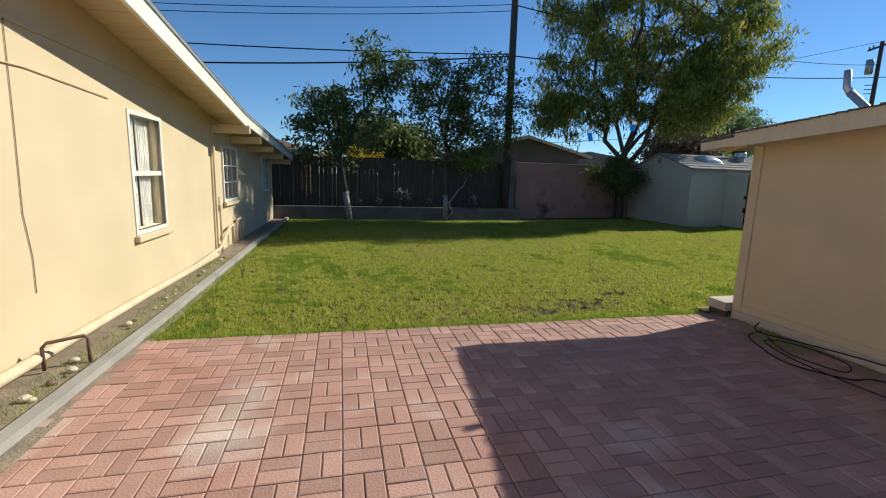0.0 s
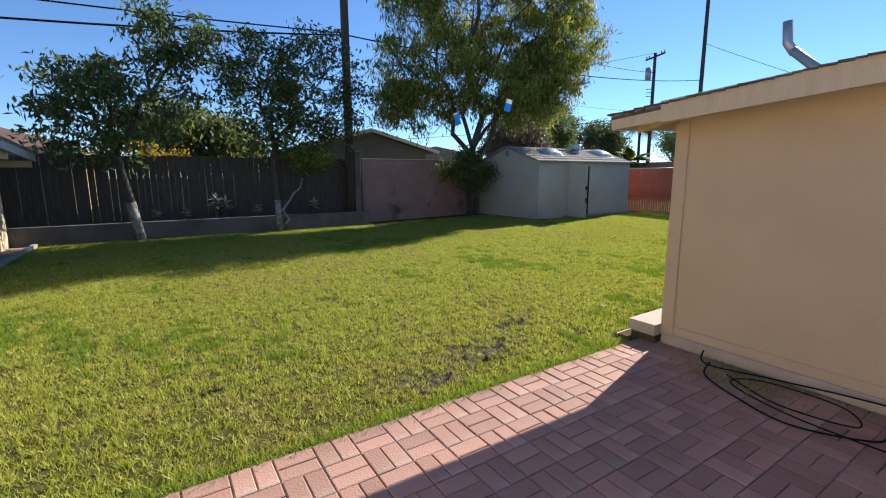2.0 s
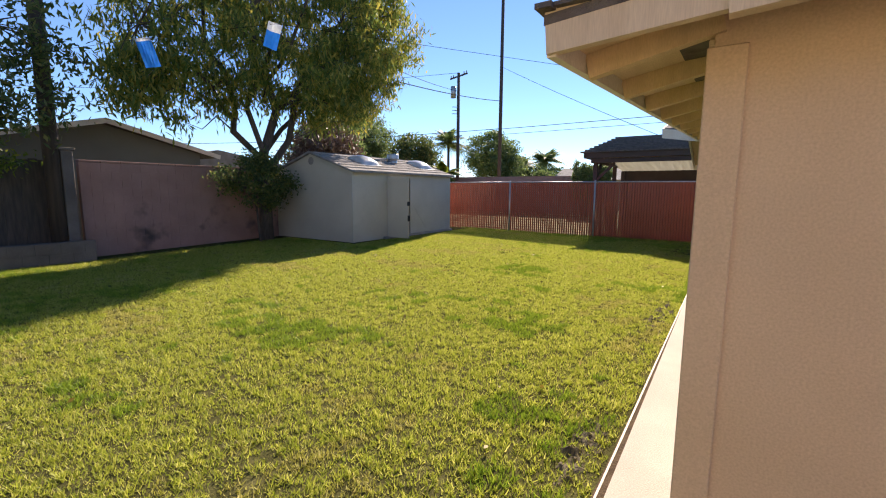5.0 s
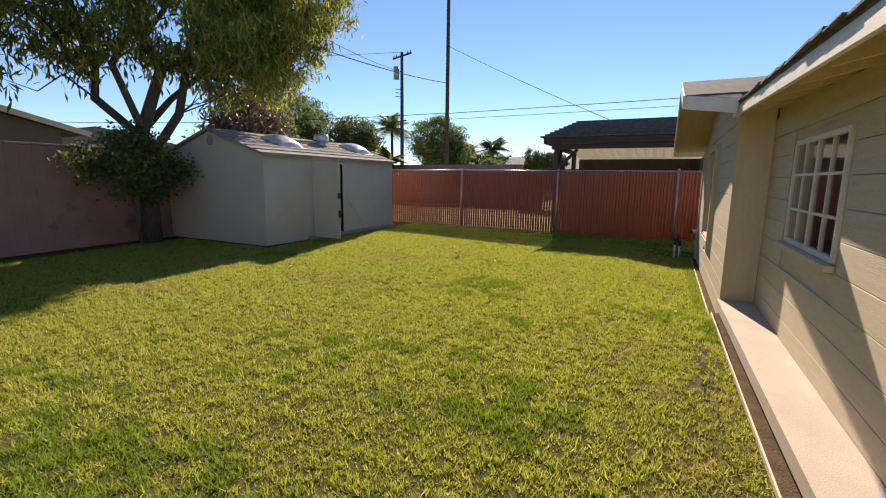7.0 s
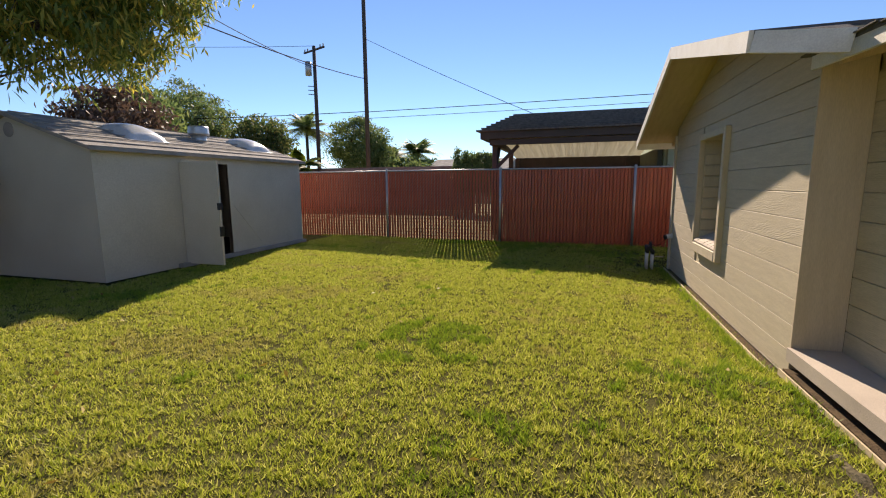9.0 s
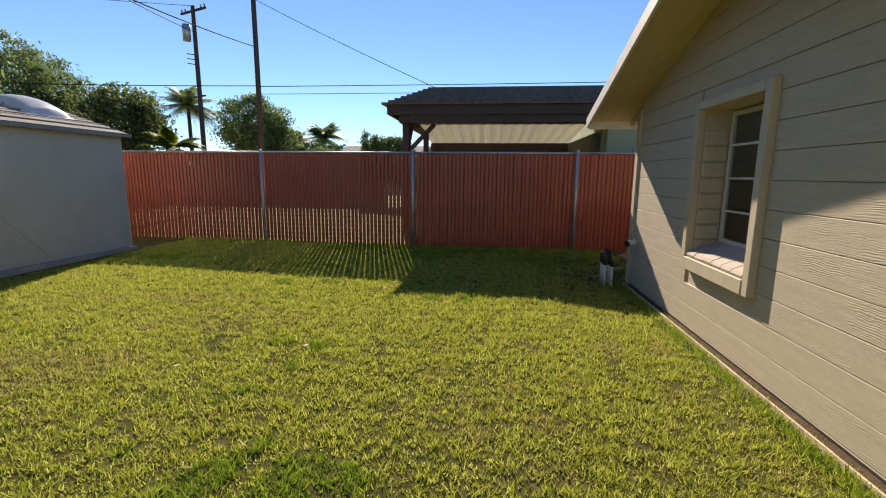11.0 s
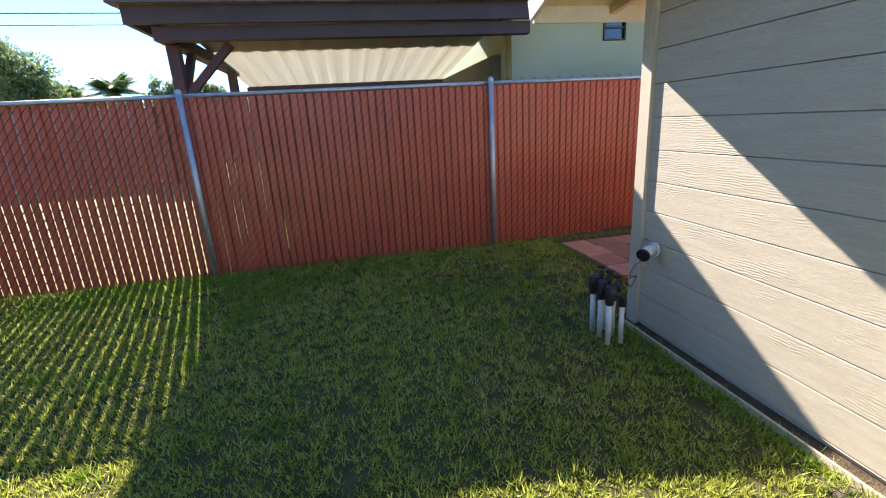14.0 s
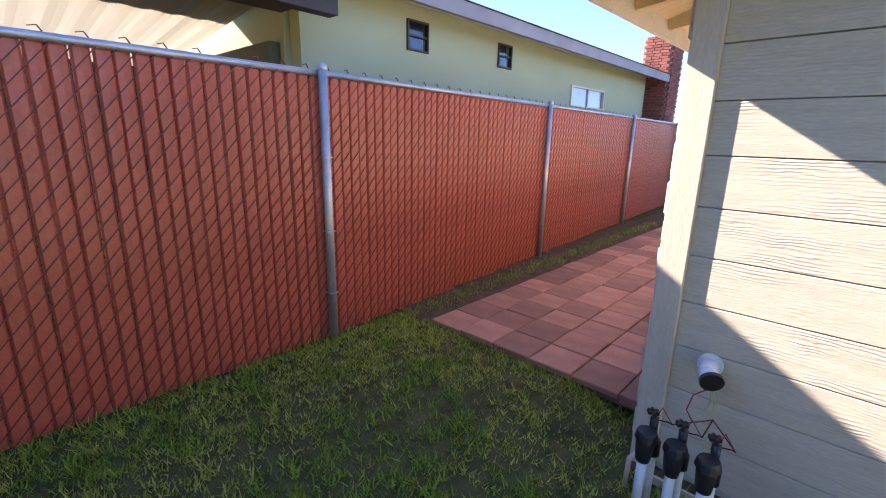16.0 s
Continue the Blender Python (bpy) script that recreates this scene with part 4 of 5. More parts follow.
for k in range(7):
    f = k / 7
    bm = bmesh.new()
    box(bm, SX0 - 0.105, SX1 + 0.105, SY0 - 0.12 + f * 1.76, SY0 - 0.09 + f * 1.76, SH - 0.028 + f * 0.628, SH - 0.016 + f * 0.628)
    sp("shingle_course", bm, SHEDR)

# ---- utility pole fittings ----
for z in (11.9,):
    part("crossarm", beam(bmesh.new(), (-0.5, -1.2, z), (0.5, 1.2, z), 0.1, 0.12), POLE, far_pole)
part("crossarm", beam(bmesh.new(), (-0.3, -0.6, 6.6), (0.3, 0.6, 6.6), 0.08, 0.1), POLE, far_pole)
for k in (-1.1, -0.75, 0.75, 1.1):
    part("insulator", tube(bmesh.new(), [(0.42 * k, k, 11.95), (0.42 * k, k, 12.15)], 0.05, 8), CONC, far_pole)
part("transformer", tube(bmesh.new(), [(-0.28, 0.38, 10.0), (-0.28, 0.38, 11.0)], 0.24, 16), STEEL, far_pole, smooth=True)
for z in (8.6, 8.9, 9.2):
    part("insulator_arm", beam(bmesh.new(), (0, 0, z), (-0.4, 0.4, z), 0.05), POLE, far_pole)

P0 = (1.55, 11.75)
for z0, z1, sag, r in ((5.95, 5.57, 0.5, 0.02), (5.9, 5.07, 0.9, 0.026), (7.63, 6.4, 0.8, 0.012), (7.42, 6.2, 0.8, 0.012)):
    wire("overhead_cable", (*P0, z0), (-30, 11.75, z1), sag, r, "black overhead cable strung between poles", "overhead cables")
wire("overhead_cable", (*P0, 5.9), (28.86, 15.15, 8.1), 0.5, 0.022, "black overhead cable strung between poles", "overhead cables")
wire("overhead_cable", (28.86, 15.15, 6.07), (36.7, -25.3, 7.8), 0.1, 0.022, "black overhead cable strung between poles", "overhead cables")
wire("overhead_cable", (28.86, 15.15, 5.67), (36.7, -25.3, 7.25), 0.1, 0.016, "thin overhead power line", "overhead cables")
wire("overhead_cable", (28.86, 15.15, 6.1), (15, 60, 6.3), 0.6, 0.022, "black overhead cable strung between poles", "overhead cables")
wire("overhead_cable", (*P0, 7.6), (33.6, 21.8, 10.4), 0.6, 0.02, "black overhead cable strung between poles", "overhead cables")
wire("overhead_cable", (28.86, 15.15, 10.52), (22.4, 1.6, 3.4), 0.12, 0.014, "thin service drop cable to a roof", "overhead cables")
wire("overhead_cable", (33.6, 21.8, 12.0), (5, 70, 12.0), 1.2, 0.016, "thin overhead power line", "overhead cables")

# pennant string
HANG = [Vector((0.9, 0.43, 2.16)), Vector((0.04, 2.29, 2.52)), Vector((-0.51, 2.72, 2.36)), Vector((-1.2, 6.5, 2.5)), Vector((-1.0, 11.05, 2.9))]
line = tagged(mesh_ob("string_line", tube(bmesh.new(), HANG, 0.0012, 5), CABLE), "thin line tied from the eave to a tree", "cable")
BLUE, PALE = mat("blue_plastic", (0.01, 0.32, 0.75), (0.01, 0.26, 0.65), 5, 0.4, 0.05, 30), mat("white_plastic", (0.75, 0.78, 0.8))
for p, tilt, lean, white in ((HANG[1], -0.55, 0.25, -0.05), (HANG[2], -0.2, -0.3, -0.012)):
    f = thing("pennant", "small blue and white plastic pennant hanging on a string", "pennant", "pennants on the string", at=p)
    f.rotation_euler = (0.0, lean, tilt)
    for nm, z0, z1, m in (("white_cloth", white, 0.004, PALE), ("blue_cloth", -0.15, white, BLUE)):
        bm = bmesh.new()
        cols_ = [[bm.verts.new((-0.039 + 0.013 * i, 0.006 * math.sin(i * 1.1 + z * 20), z)) for z in (z0, (z0 + z1) / 2, z1)] for i in range(7)]
        for c0, c1 in zip(cols_, cols_[1:]):
            for q in range(2):
                bm.faces.new((c0[q], c1[q], c1[q + 1], c0[q + 1]))
        bmesh.ops.solidify(bm, geom=bm.faces[:], thickness=0.0015)
        part(nm, bm, m, f)

# ---- pipes and clutter along the house ----
def run(name, pts, r, m, label, category="pipe", sides=10):
    pts = [(x + 0.018 * (y - 2), y, z) for x, y, z in pts]
    ob = mesh_ob(name, tube(bmesh.new(), pts, r, sides), m, smooth=True)
    return tagged(ob, label, category)


CREAMP = mat("cream_pipe_paint", (0.70, 0.57, 0.38), (0.58, 0.46, 0.30), 6, 0.6, 0.1, 60)
run("drain_pipe", [(-6.80, -8, 0.12), (-6.80, -1.0, 0.12), (-6.80, 1.5, 0.10), (-6.80, 4.3, 0.05)], 0.045, CREAMP, "cream painted drain pipe lying along the house wall")
run("bent_pipe", [(-6.76, -0.42, 0.02), (-6.76, -0.42, 0.2), (-6.74, -0.40, 0.23), (-6.56, -0.26, 0.23), (-6.54, -0.25, 0.2), (-6.54, -0.25, -0.02)], 0.014, mat("rusty_pipe", (0.20, 0.11, 0.07), (0.12, 0.07, 0.05), 12, 0.8, 0.3, 60), "rusty bent pipe loop rising beside the curb")
run("conduit_wire", [(-6.892, -0.17, 2.62), (-6.892, -0.19, 1.9), (-6.892, -0.22, 1.2), (-6.892, -0.17, 0.85), (-6.892, -0.18, 0.57)], 0.0036, mat("brown_wire", (0.32, 0.22, 0.14)), "thin brown wire hanging down the wall", "wire", 6)
run("white_cable", [(-6.89, -6, 1.98), (-6.885, 0.0, 2.30), (-6.885, 1.2, 2.26)], 0.006, CREAMP, "painted cable stapled along the wall", "wire", 6)
run("loop_pipe", [(-6.87, 6.05, 0.0), (-6.85, 6.05, 0.45), (-6.85, 6.1, 0.5), (-6.85, 6.45, 0.5), (-6.85, 6.5, 0.45), (-6.85, 6.5, 0.0)], 0.025, CREAMP, "cream pipe loop standing against the wall")
run("slanting_pipe", [(-6.82, 2.6, 0.06), (-6.82, 4.6, 0.12), (-6.82, 5.3, 0.42), (-6.83, 5.6, 0.45), (-6.83, 5.62, 0.05)], 0.03, CREAMP, "cream pipe slanting up the wall")
run("gas_riser", [(-6.85, 4.85, 0.0), (-6.85, 4.85, 0.85), (-6.87, 4.9, 0.95), (-6.87, 4.9, 1.05)], 0.02, CREAMP, "cream gas riser with valve")
tagged(mesh_ob("meter_box", boxes((-6.86, -6.77, 4.8, 4.92, 0.78, 0.92), bevel=0.012), CREAMP), "small cream valve box on the wall", "box")
wl_ = thing("wall_light", "small cream wall light above the rear wall", "lamp", at=(-6.82, 6.75, 1.5))
bm = bmesh.new()
prism(bm, [(0.0, -0.05), (0.12, -0.05), (0.0, 0.06)], 1, -0.07, 0.07)
part("shade", bm, CREAMP, wl_)
bm = bmesh.new()
prism(bm, [(-6.68, -9), (-6.58, -9), (-6.37, 0.2), (-6.27, 11.1), (-6.36, 11.1), (-6.465, 0.2)], 2, -0.05, 0.06)
tagged(mesh_ob("curb", bm, CONC), "grey concrete edging strip along the house", "curb", kind="structure")
tagged(mesh_ob("bed_soil", boxes((-7.0, -6.3, -9, 11.1, -0.04, 0.0)), DRY), "dry soil strip between house and curb", "soil", kind="structure")
rng = random.Random(21)
for k in range(22):
    y = rng.uniform(-1.6, 4.2)
    r = rng.uniform(0.015, 0.04)
    bm = bmesh.new()
    bmesh.ops.create_icosphere(bm, subdivisions=2, radius=r)
    for v in bm.verts:
        v.co *= 1 + 0.25 * noise.noise(v.co * 18 + Vector((k, 0, 0)))
        v.co.z *= 0.7
    ob = mesh_ob("stone", bm, STONE if k % 3 else mat("brown_stone", (0.24, 0.16, 0.1), (0.15, 0.1, 0.07), 9, 0.9, 0.5, 50))
    ob.location = (rng.uniform(-6.72, -6.6), y, r * 0.5)
    tagged(ob, "rounded stone lying in the soil strip", "stone", "stones along the house")
stake = thing("plant_stake", "dry twig with a stake at the lawn edge", "plant", at=(-6.02, 2.72, 0))
part("twig", tube(bmesh.new(), [(0, 0, -0.02), (0.01, 0.02, 0.2), (0.06, 0.03, 0.33)], 0.008, 6, 0.003), BARK, stake)
part("twig", tube(bmesh.new(), [(0.01, 0, 0.0), (-0.06, 0.05, 0.2), (-0.12, 0.05, 0.22)], 0.006, 6, 0.002), BARK, stake)

# curtains behind the house window
for k in range(2):
    bm = bmesh.new()
    n = 40
    y0 = FW[0] + (0.02 if k == 0 else 0.43)
    top = [bm.verts.new((HX - 0.13 + 0.02 * math.sin(i * 1.1), y0 + 0.36 * i / n, FW[3])) for i in range(n + 1)]
    bot = [bm.verts.new((HX - 0.13 + 0.03 * math.sin(i * 1.1 + 0.3), y0 + (0.30 if k else 0.34) * i / n, FW[2])) for i in range(n + 1)]
    for i in range(n):
        bm.faces.new((top[i], top[i + 1], bot[i + 1], bot[i]))
    tagged(mesh_ob("curtain", bm, mat("curtain_cloth", (0.55, 0.50, 0.45), (0.45, 0.41, 0.37), 4, 0.9, 0.1, 90), smooth=True), "pale hanging window curtain", "curtain", "curtains")

# cables lying at the foot of the garage
def ground_curve(name, pts, r, label):
    c = [Vector(p) for p in pts]
    out = []
    for i in range(len(c) - 1):
        p0, p1, p2, p3 = c[max(i - 1, 0)], c[i], c[i + 1], c[min(i + 2, len(c) - 1)]
        for s in range(8):
            f = s / 8
            out.append(0.5 * ((2 * p1) + (p2 - p0) * f + (2 * p0 - 5 * p1 + 4 * p2 - p3) * f * f + (3 * p1 - p0 - 3 * p2 + p3) * f ** 3))
    out.append(c[-1])
    return tagged(mesh_ob(name, tube(bmesh.new(), out, r, 7), CABLE, smooth=True), label, "cable", "garden cables")


Z = 0.012
ground_curve("garden_cable", [(-0.1, -0.42, 0.08), (-0.2, -0.5, Z), (-0.16, -0.95, 0.05), (-0.1, -1.5, 0.09), (-0.05, -2.2, 0.1), (-0.05, -3.4, 0.11)], 0.006, "black cable lying along the garage base")
ground_curve("garden_cable", [(-0.15, -0.5, Z), (-0.42, -0.6, Z), (-0.6, -0.9, Z), (-0.7, -1.25, Z), (-0.5, -1.6, Z), (-0.25, -1.7, Z), (-0.12, -2.4, Z), (-0.1, -3.3, Z)], 0.006, "black cable coiled loosely on the patio")
ground_curve("garden_cable", [(-0.3, -0.7, Z + 0.012), (-0.5, -1.1, Z + 0.012), (-0.42, -1.5, Z + 0.012), (-0.18, -1.35, Z + 0.012), (-0.2, -0.9, Z + 0.012), (-0.45, -0.8, Z + 0.02), (-0.62, -1.3, Z + 0.02), (-0.55, -2.1, Z)], 0.005, "black cable coiled loosely on the patio")
ob = tagged(mesh_ob("border_board", boxes((6.4, 11.3, WY + 0.06, WY + 0.075, -0.16, -0.098)), CREAMP), "thin pale edging strip along the wing", "edging")
ob2 = bmesh.new()
prism(ob2, [(-0.16, 0.372), (-0.16, 0.384), (6.3, 0.436), (6.3, 0.424)], 2, -0.05, 0.004)
tagged(mesh_ob("border_board", ob2, CREAMP), "thin pale edging strip beside the walk", "edging")

# ---- neighbours beyond the boundary ----
yh = thing("yellow_house", "yellow stucco house with brown roof beyond the fence", "house", at=(-12, 24, 0))
part("wall", boxes((-6, 5.4, -4.2, 4.5, 0, 2.45)), mat("yellow_stucco", (0.66, 0.47, 0.2), (0.6, 0.42, 0.17), 1, 0.9, 0.2, 90), yh)
part("fascia", boxes((-6.6, 5.95, -4.85, -4.8, 2.42, 2.62), (5.9, 5.95, -4.8, 5, 2.42, 2.62)), WHITE, yh)
bm = bmesh.new()
q = [bm.verts.new(p) for p in ((-6.7, -4.95, 2.62), (6.0, -4.95, 2.62), (6.0, 5.2, 2.62), (-6.7, 5.2, 2.62))]
r1, r2 = bm.verts.new((-2, 0, 4.0)), bm.verts.new((1.6, 0, 4.0))
for f in ((q[0], q[1], r2, r1), (q[1], q[2], r2), (q[2], q[3], r1, r2), (q[3], q[0], r1), tuple(q[::-1])):
    bm.faces.new(f)
part("roof", bm, mat("brown_shingle", (0.22, 0.12, 0.085), (0.15, 0.085, 0.06), 8, 0.95, 0.4, 120), yh)
gh = thing("grey_house", "low grey house with pale gable trim beyond the wall", "house", at=(3.4, 14.2, 0))
bm = bmesh.new()
prism(bm, [(-2.6, 0), (2.6, 0), (2.6, 2.62), (0, 3.26), (-2.6, 2.62)], 1, 0.3, 6)
part("wall", bm, mat("grey_stucco", (0.17, 0.185, 0.16), (0.14, 0.15, 0.13), 1, 0.9, 0.2, 80), gh)
for s in (-1, 1):
    bm = bmesh.new()
    prism(bm, [(0, 3.3), (s * 3.1, 2.52), (s * 3.1, 2.6), (0, 3.4)], 1, 0, 6.2)
    part("roof", bm, SHINGLE, gh)
    part("barge_board", beam(bmesh.new(), (0, -0.02, 3.32), (s * 3.1, -0.02, 2.54), 0.03, 0.13), WHITE, gh)
bm = bmesh.new()
prism(bm, [(1.5, 2.2), (7.0, 2.2), (7.0, 2.55), (4.2, 2.95), (1.5, 2.3)], 1, 2.0, 8)
part("side_roof", bm, SHEDR, gh)
bm = bmesh.new()
tagged(mesh_ob("far_block_wall", boxes((26.0, 26.2, 7.5, 50, 0, 2.45)), BLOCK), "long reddish block wall beyond the red fence", "wall", kind="structure")
tagged(mesh_ob("neighbour_yard", boxes((13.6, 60, 4.0, 40, -0.03, -0.02)), mat("dry_ground", (0.30, 0.27, 0.11), (0.22, 0.19, 0.07), 3, 1, 0.4, 40)), "dry sunlit ground beyond the red fence", "ground", kind="structure")
fh = thing("distant_house", "distant house with low grey shingle roof", "house", at=(42, 11, 0))
part("wall", boxes((-3, 3, -3, 3, 0, 2.5)), CREAM, fh)
bm = bmesh.new()
prism(bm, [(-3.6, 2.5), (3.6, 2.5), (0, 3.7)], 1, -3.6, 3.6)
part("roof", bm, SHEDR, fh)

# ---- trees ----
def rot_frames(n, rs, droop):
    """Random directions for leaves, leaning down by droop, with a side way each."""
    d = rs.normal(size=(n, 3))
    d[:, 2] -= droop
    d /= np.linalg.norm(d, axis=1)[:, None]
    s = np.cross(d, rs.normal(size=(n, 3)))
    s /= np.linalg.norm(s, axis=1)[:, None] + 1e-9
    return d, s


def leaf_mesh(name, centres, length, width, rs, droop, material, parent, label=""):
    n = len(centres)
    d, s = rot_frames(n, rs, droop)
    ln = length * rs.uniform(0.6, 1.25, (n, 1))
    w = width * rs.uniform(0.7, 1.2, (n, 1))
    nrm = np.cross(d, s)
    v = np.stack([centres - d * ln / 2, centres + s * w / 2 + nrm * w * 0.15, centres + d * ln / 2, centres - s * w / 2 + nrm * w * 0.15], 1).reshape(-1, 3)
    me = bpy.data.meshes.new(name)
    me.vertices.add(4 * n)
    me.vertices.foreach_set("co", v.ravel())
    me.loops.add(4 * n)
    me.loops.foreach_set("vertex_index", np.arange(4 * n))
    me.polygons.add(n)
    me.polygons.foreach_set("loop_start", np.arange(0, 4 * n, 4))
    me.materials.append(material)
    me.update(calc_edges=True)
    ob = new(name, me)
    ob.parent = parent
    if label:
        ob["label"] = label
    return ob


def bent(a, b, rs, wob, n=6):
    a, b = np.array(a, float), np.array(b, float)
    pts = [a + (b - a) * i / n for i in range(n + 1)]
    for i in range(1, n):
        pts[i] = pts[i] + rs.normal(size=3) * wob * np.linalg.norm(b - a)
        pts[i][2] += 0.05 * np.linalg.norm(b - a) * math.sin(math.pi * i / n)
    return pts


def make_tree(label, base, trunk, limbs, blobs, clumps, per, size, spread, droop, leaf, bark, seed, category="tree", pale=None, name="tree"):
    """trunk: points and radius; limbs: (start on trunk, end, radius); blobs: (centre, radii, weight) in which the twig ends lie."""
    rs = np.random.RandomState(seed)
    t = thing(name, label, category, at=base)
    pts, r = trunk
    part("trunk", tube(bmesh.new(), pts, r, 10, r * 0.62), bark, t, smooth=True)
    if pale:
        part("painted_trunk_base", tube(bmesh.new(), [tuple(np.array(pts[0]) * (1 - f) + np.array(pts[1]) * f) for f in (0.02, 0.5, 0.98)], r * 1.06, 10, r * 0.98), pale, t, "whitewashed lower trunk", smooth=True)
    nodes = [np.array(p, float) for p in pts[-2:]]
    for a, b, rad in limbs:
        path = bent(a, b, rs, 0.04)
        part("limb", tube(bmesh.new(), [tuple(p) for p in path], rad, 7, rad * 0.35), pale if pale and a[2] < 0.3 else bark, t, smooth=True)
        nodes += path[2:]
    nodes = np.array(nodes)
    cs = []
    for c, rad, wgt in blobs:
        k = max(1, int(clumps * wgt))
        u = rs.normal(size=(k, 3))
        u /= np.linalg.norm(u, axis=1)[:, None]
        u *= rs.uniform(0.25, 1.0, (k, 1)) ** 0.5
        cs.append(np.array(c) + u * np.array(rad))
    cs = np.concatenate(cs)
    tw = bmesh.new()
    for c in cs:
        a = nodes[np.argmin(np.linalg.norm(nodes - c, axis=1) + 0.6 * np.maximum(0, nodes[:, 2] - c[2]))]
        path = bent(a, c, rs, 0.06, 3)
        tube(tw, [tuple(p) for p in path], 0.014 + 0.004 * np.linalg.norm(c - a), 4, 0.004)
    ob = part("twig_spray", tw, bark, t)
    ob["kind"] = "stuff"
    n = len(cs) * per
    idx = rs.randint(0, len(cs), n)
    off = rs.normal(size=(n, 3)) * spread
    off[:, 2] = off[:, 2] * 0.8 - np.abs(off[:, 2]) * 0.35 * (droop > 0.5)
    ob = leaf_mesh("crown", cs[idx] + off, size[0], size[1], rs, droop, leaf, t)
    ob["kind"] = "stuff"
    return t


LEAF_D = leaf_mat("dark_leaf", (0.06, 0.10, 0.035), (0.12, 0.17, 0.045), (0.26, 0.235, 0.07), 0.54)
LEAF_B = leaf_mat("willow_leaf", (0.09, 0.15, 0.03), (0.22, 0.27, 0.05), (0.56, 0.44, 0.08), 0.6)
LEAF_Y = leaf_mat("bright_leaf", (0.06, 0.11, 0.015), (0.15, 0.20, 0.025), (0.30, 0.32, 0.04), 0.5)
LEAF_F = leaf_mat("far_leaf", (0.09, 0.15, 0.05), (0.16, 0.22, 0.07), (0.26, 0.30, 0.10), 0.5)
LEAF_O = leaf_mat("yellow_flower", (0.45, 0.30, 0.01), (0.55, 0.40, 0.02), (0.6, 0.5, 0.05), 0.4)
LEAF_W = leaf_mat("brown_leaf", (0.09, 0.055, 0.04), (0.13, 0.08, 0.055), (0.18, 0.12, 0.08), 0.3)

big = make_tree("tall leafy tree with drooping yellow-green foliage and several stems", (6.13, 11.35, 0),
                ([(0, 0, -0.1), (0.02, 0, 0.9), (-0.02, 0.02, 1.7)], 0.22),
                [((-0.02, 0.02, 1.6), (-1.5, 0.2, 5.6), 0.11), ((0, 0, 1.65), (0.3, 0.1, 8.2), 0.15), ((0.02, 0, 1.6), (2.2, -0.6, 6.4), 0.12), ((0, 0, 1.7), (-0.6, -0.8, 6.5), 0.09),
                 ((0.1, 0, 2.6), (3.6, 0.3, 6.4), 0.08), ((0.15, 0.05, 4.0), (1.6, 1.0, 8.6), 0.07), ((-0.7, 0.1, 3.4), (-3.2, -0.6, 5.0), 0.06), ((0.2, 0, 4.5), (1.4, -1.8, 7.6), 0.06),
                 ((0.3, 0.1, 7.8), (1.0, 0.0, 11.0), 0.07), ((1.6, -0.4, 5.5), (4.6, -0.3, 8.8), 0.06), ((-1.0, 0.1, 4.6), (-2.2, 0.2, 8.6), 0.06)],
                [((-2.2, -0.2, 5.2), (1.8, 1.8, 1.6), 0.17), ((0.2, 0.1, 7.6), (2.4, 2.2, 2.0), 0.22), ((2.2, -0.3, 6.4), (2.1, 2.0, 1.8), 0.2), ((3.5, -0.3, 5.6), (1.3, 1.4, 1.3), 0.09), ((0.8, -0.8, 4.6), (1.8, 1.6, 1.2), 0.10), ((-2.9, -0.5, 3.7), (1.0, 1.0, 0.9), 0.06), ((4.8, -0.5, 7.0), (1.3, 1.3, 1.6), 0.11), ((2.8, -0.9, 5.3), (1.7, 1.4, 1.2), 0.12), ((2.0, -0.6, 4.2), (1.5, 1.4, 0.9), 0.07), ((-0.8, -0.4, 4.3), (1.4, 1.2, 0.9), 0.05), ((3.0, -0.3, 4.6), (1.1, 1.0, 0.9), 0.05),
                 ((1.0, 0.0, 10.0), (2.5, 2.3, 1.9), 0.2), ((4.2, 0.0, 8.6), (1.9, 1.8, 1.5), 0.13), ((-1.9, 0.0, 8.0), (1.7, 1.7, 1.7), 0.13)],
                430, 96, (0.23, 0.046), 0.2, 1.7, LEAF_B, BARK, 3)
make_tree("small shrubby tree with dense leaves beside the big trunk", (5.75, 11.05, 0), ([(0, 0, -0.05), (-0.05, 0, 0.5), (-0.1, 0, 1.1)], 0.04),
          [((-0.1, 0, 1.0), (-0.6, 0, 1.9), 0.025), ((-0.1, 0, 1.1), (0.45, -0.1, 2.2), 0.025)], [((-0.05, -0.05, 1.75), (1.0, 0.8, 0.75), 1.0)], 60, 110, (0.10, 0.05), 0.15, 0.3, LEAF_D, BARK, 5, "shrub")
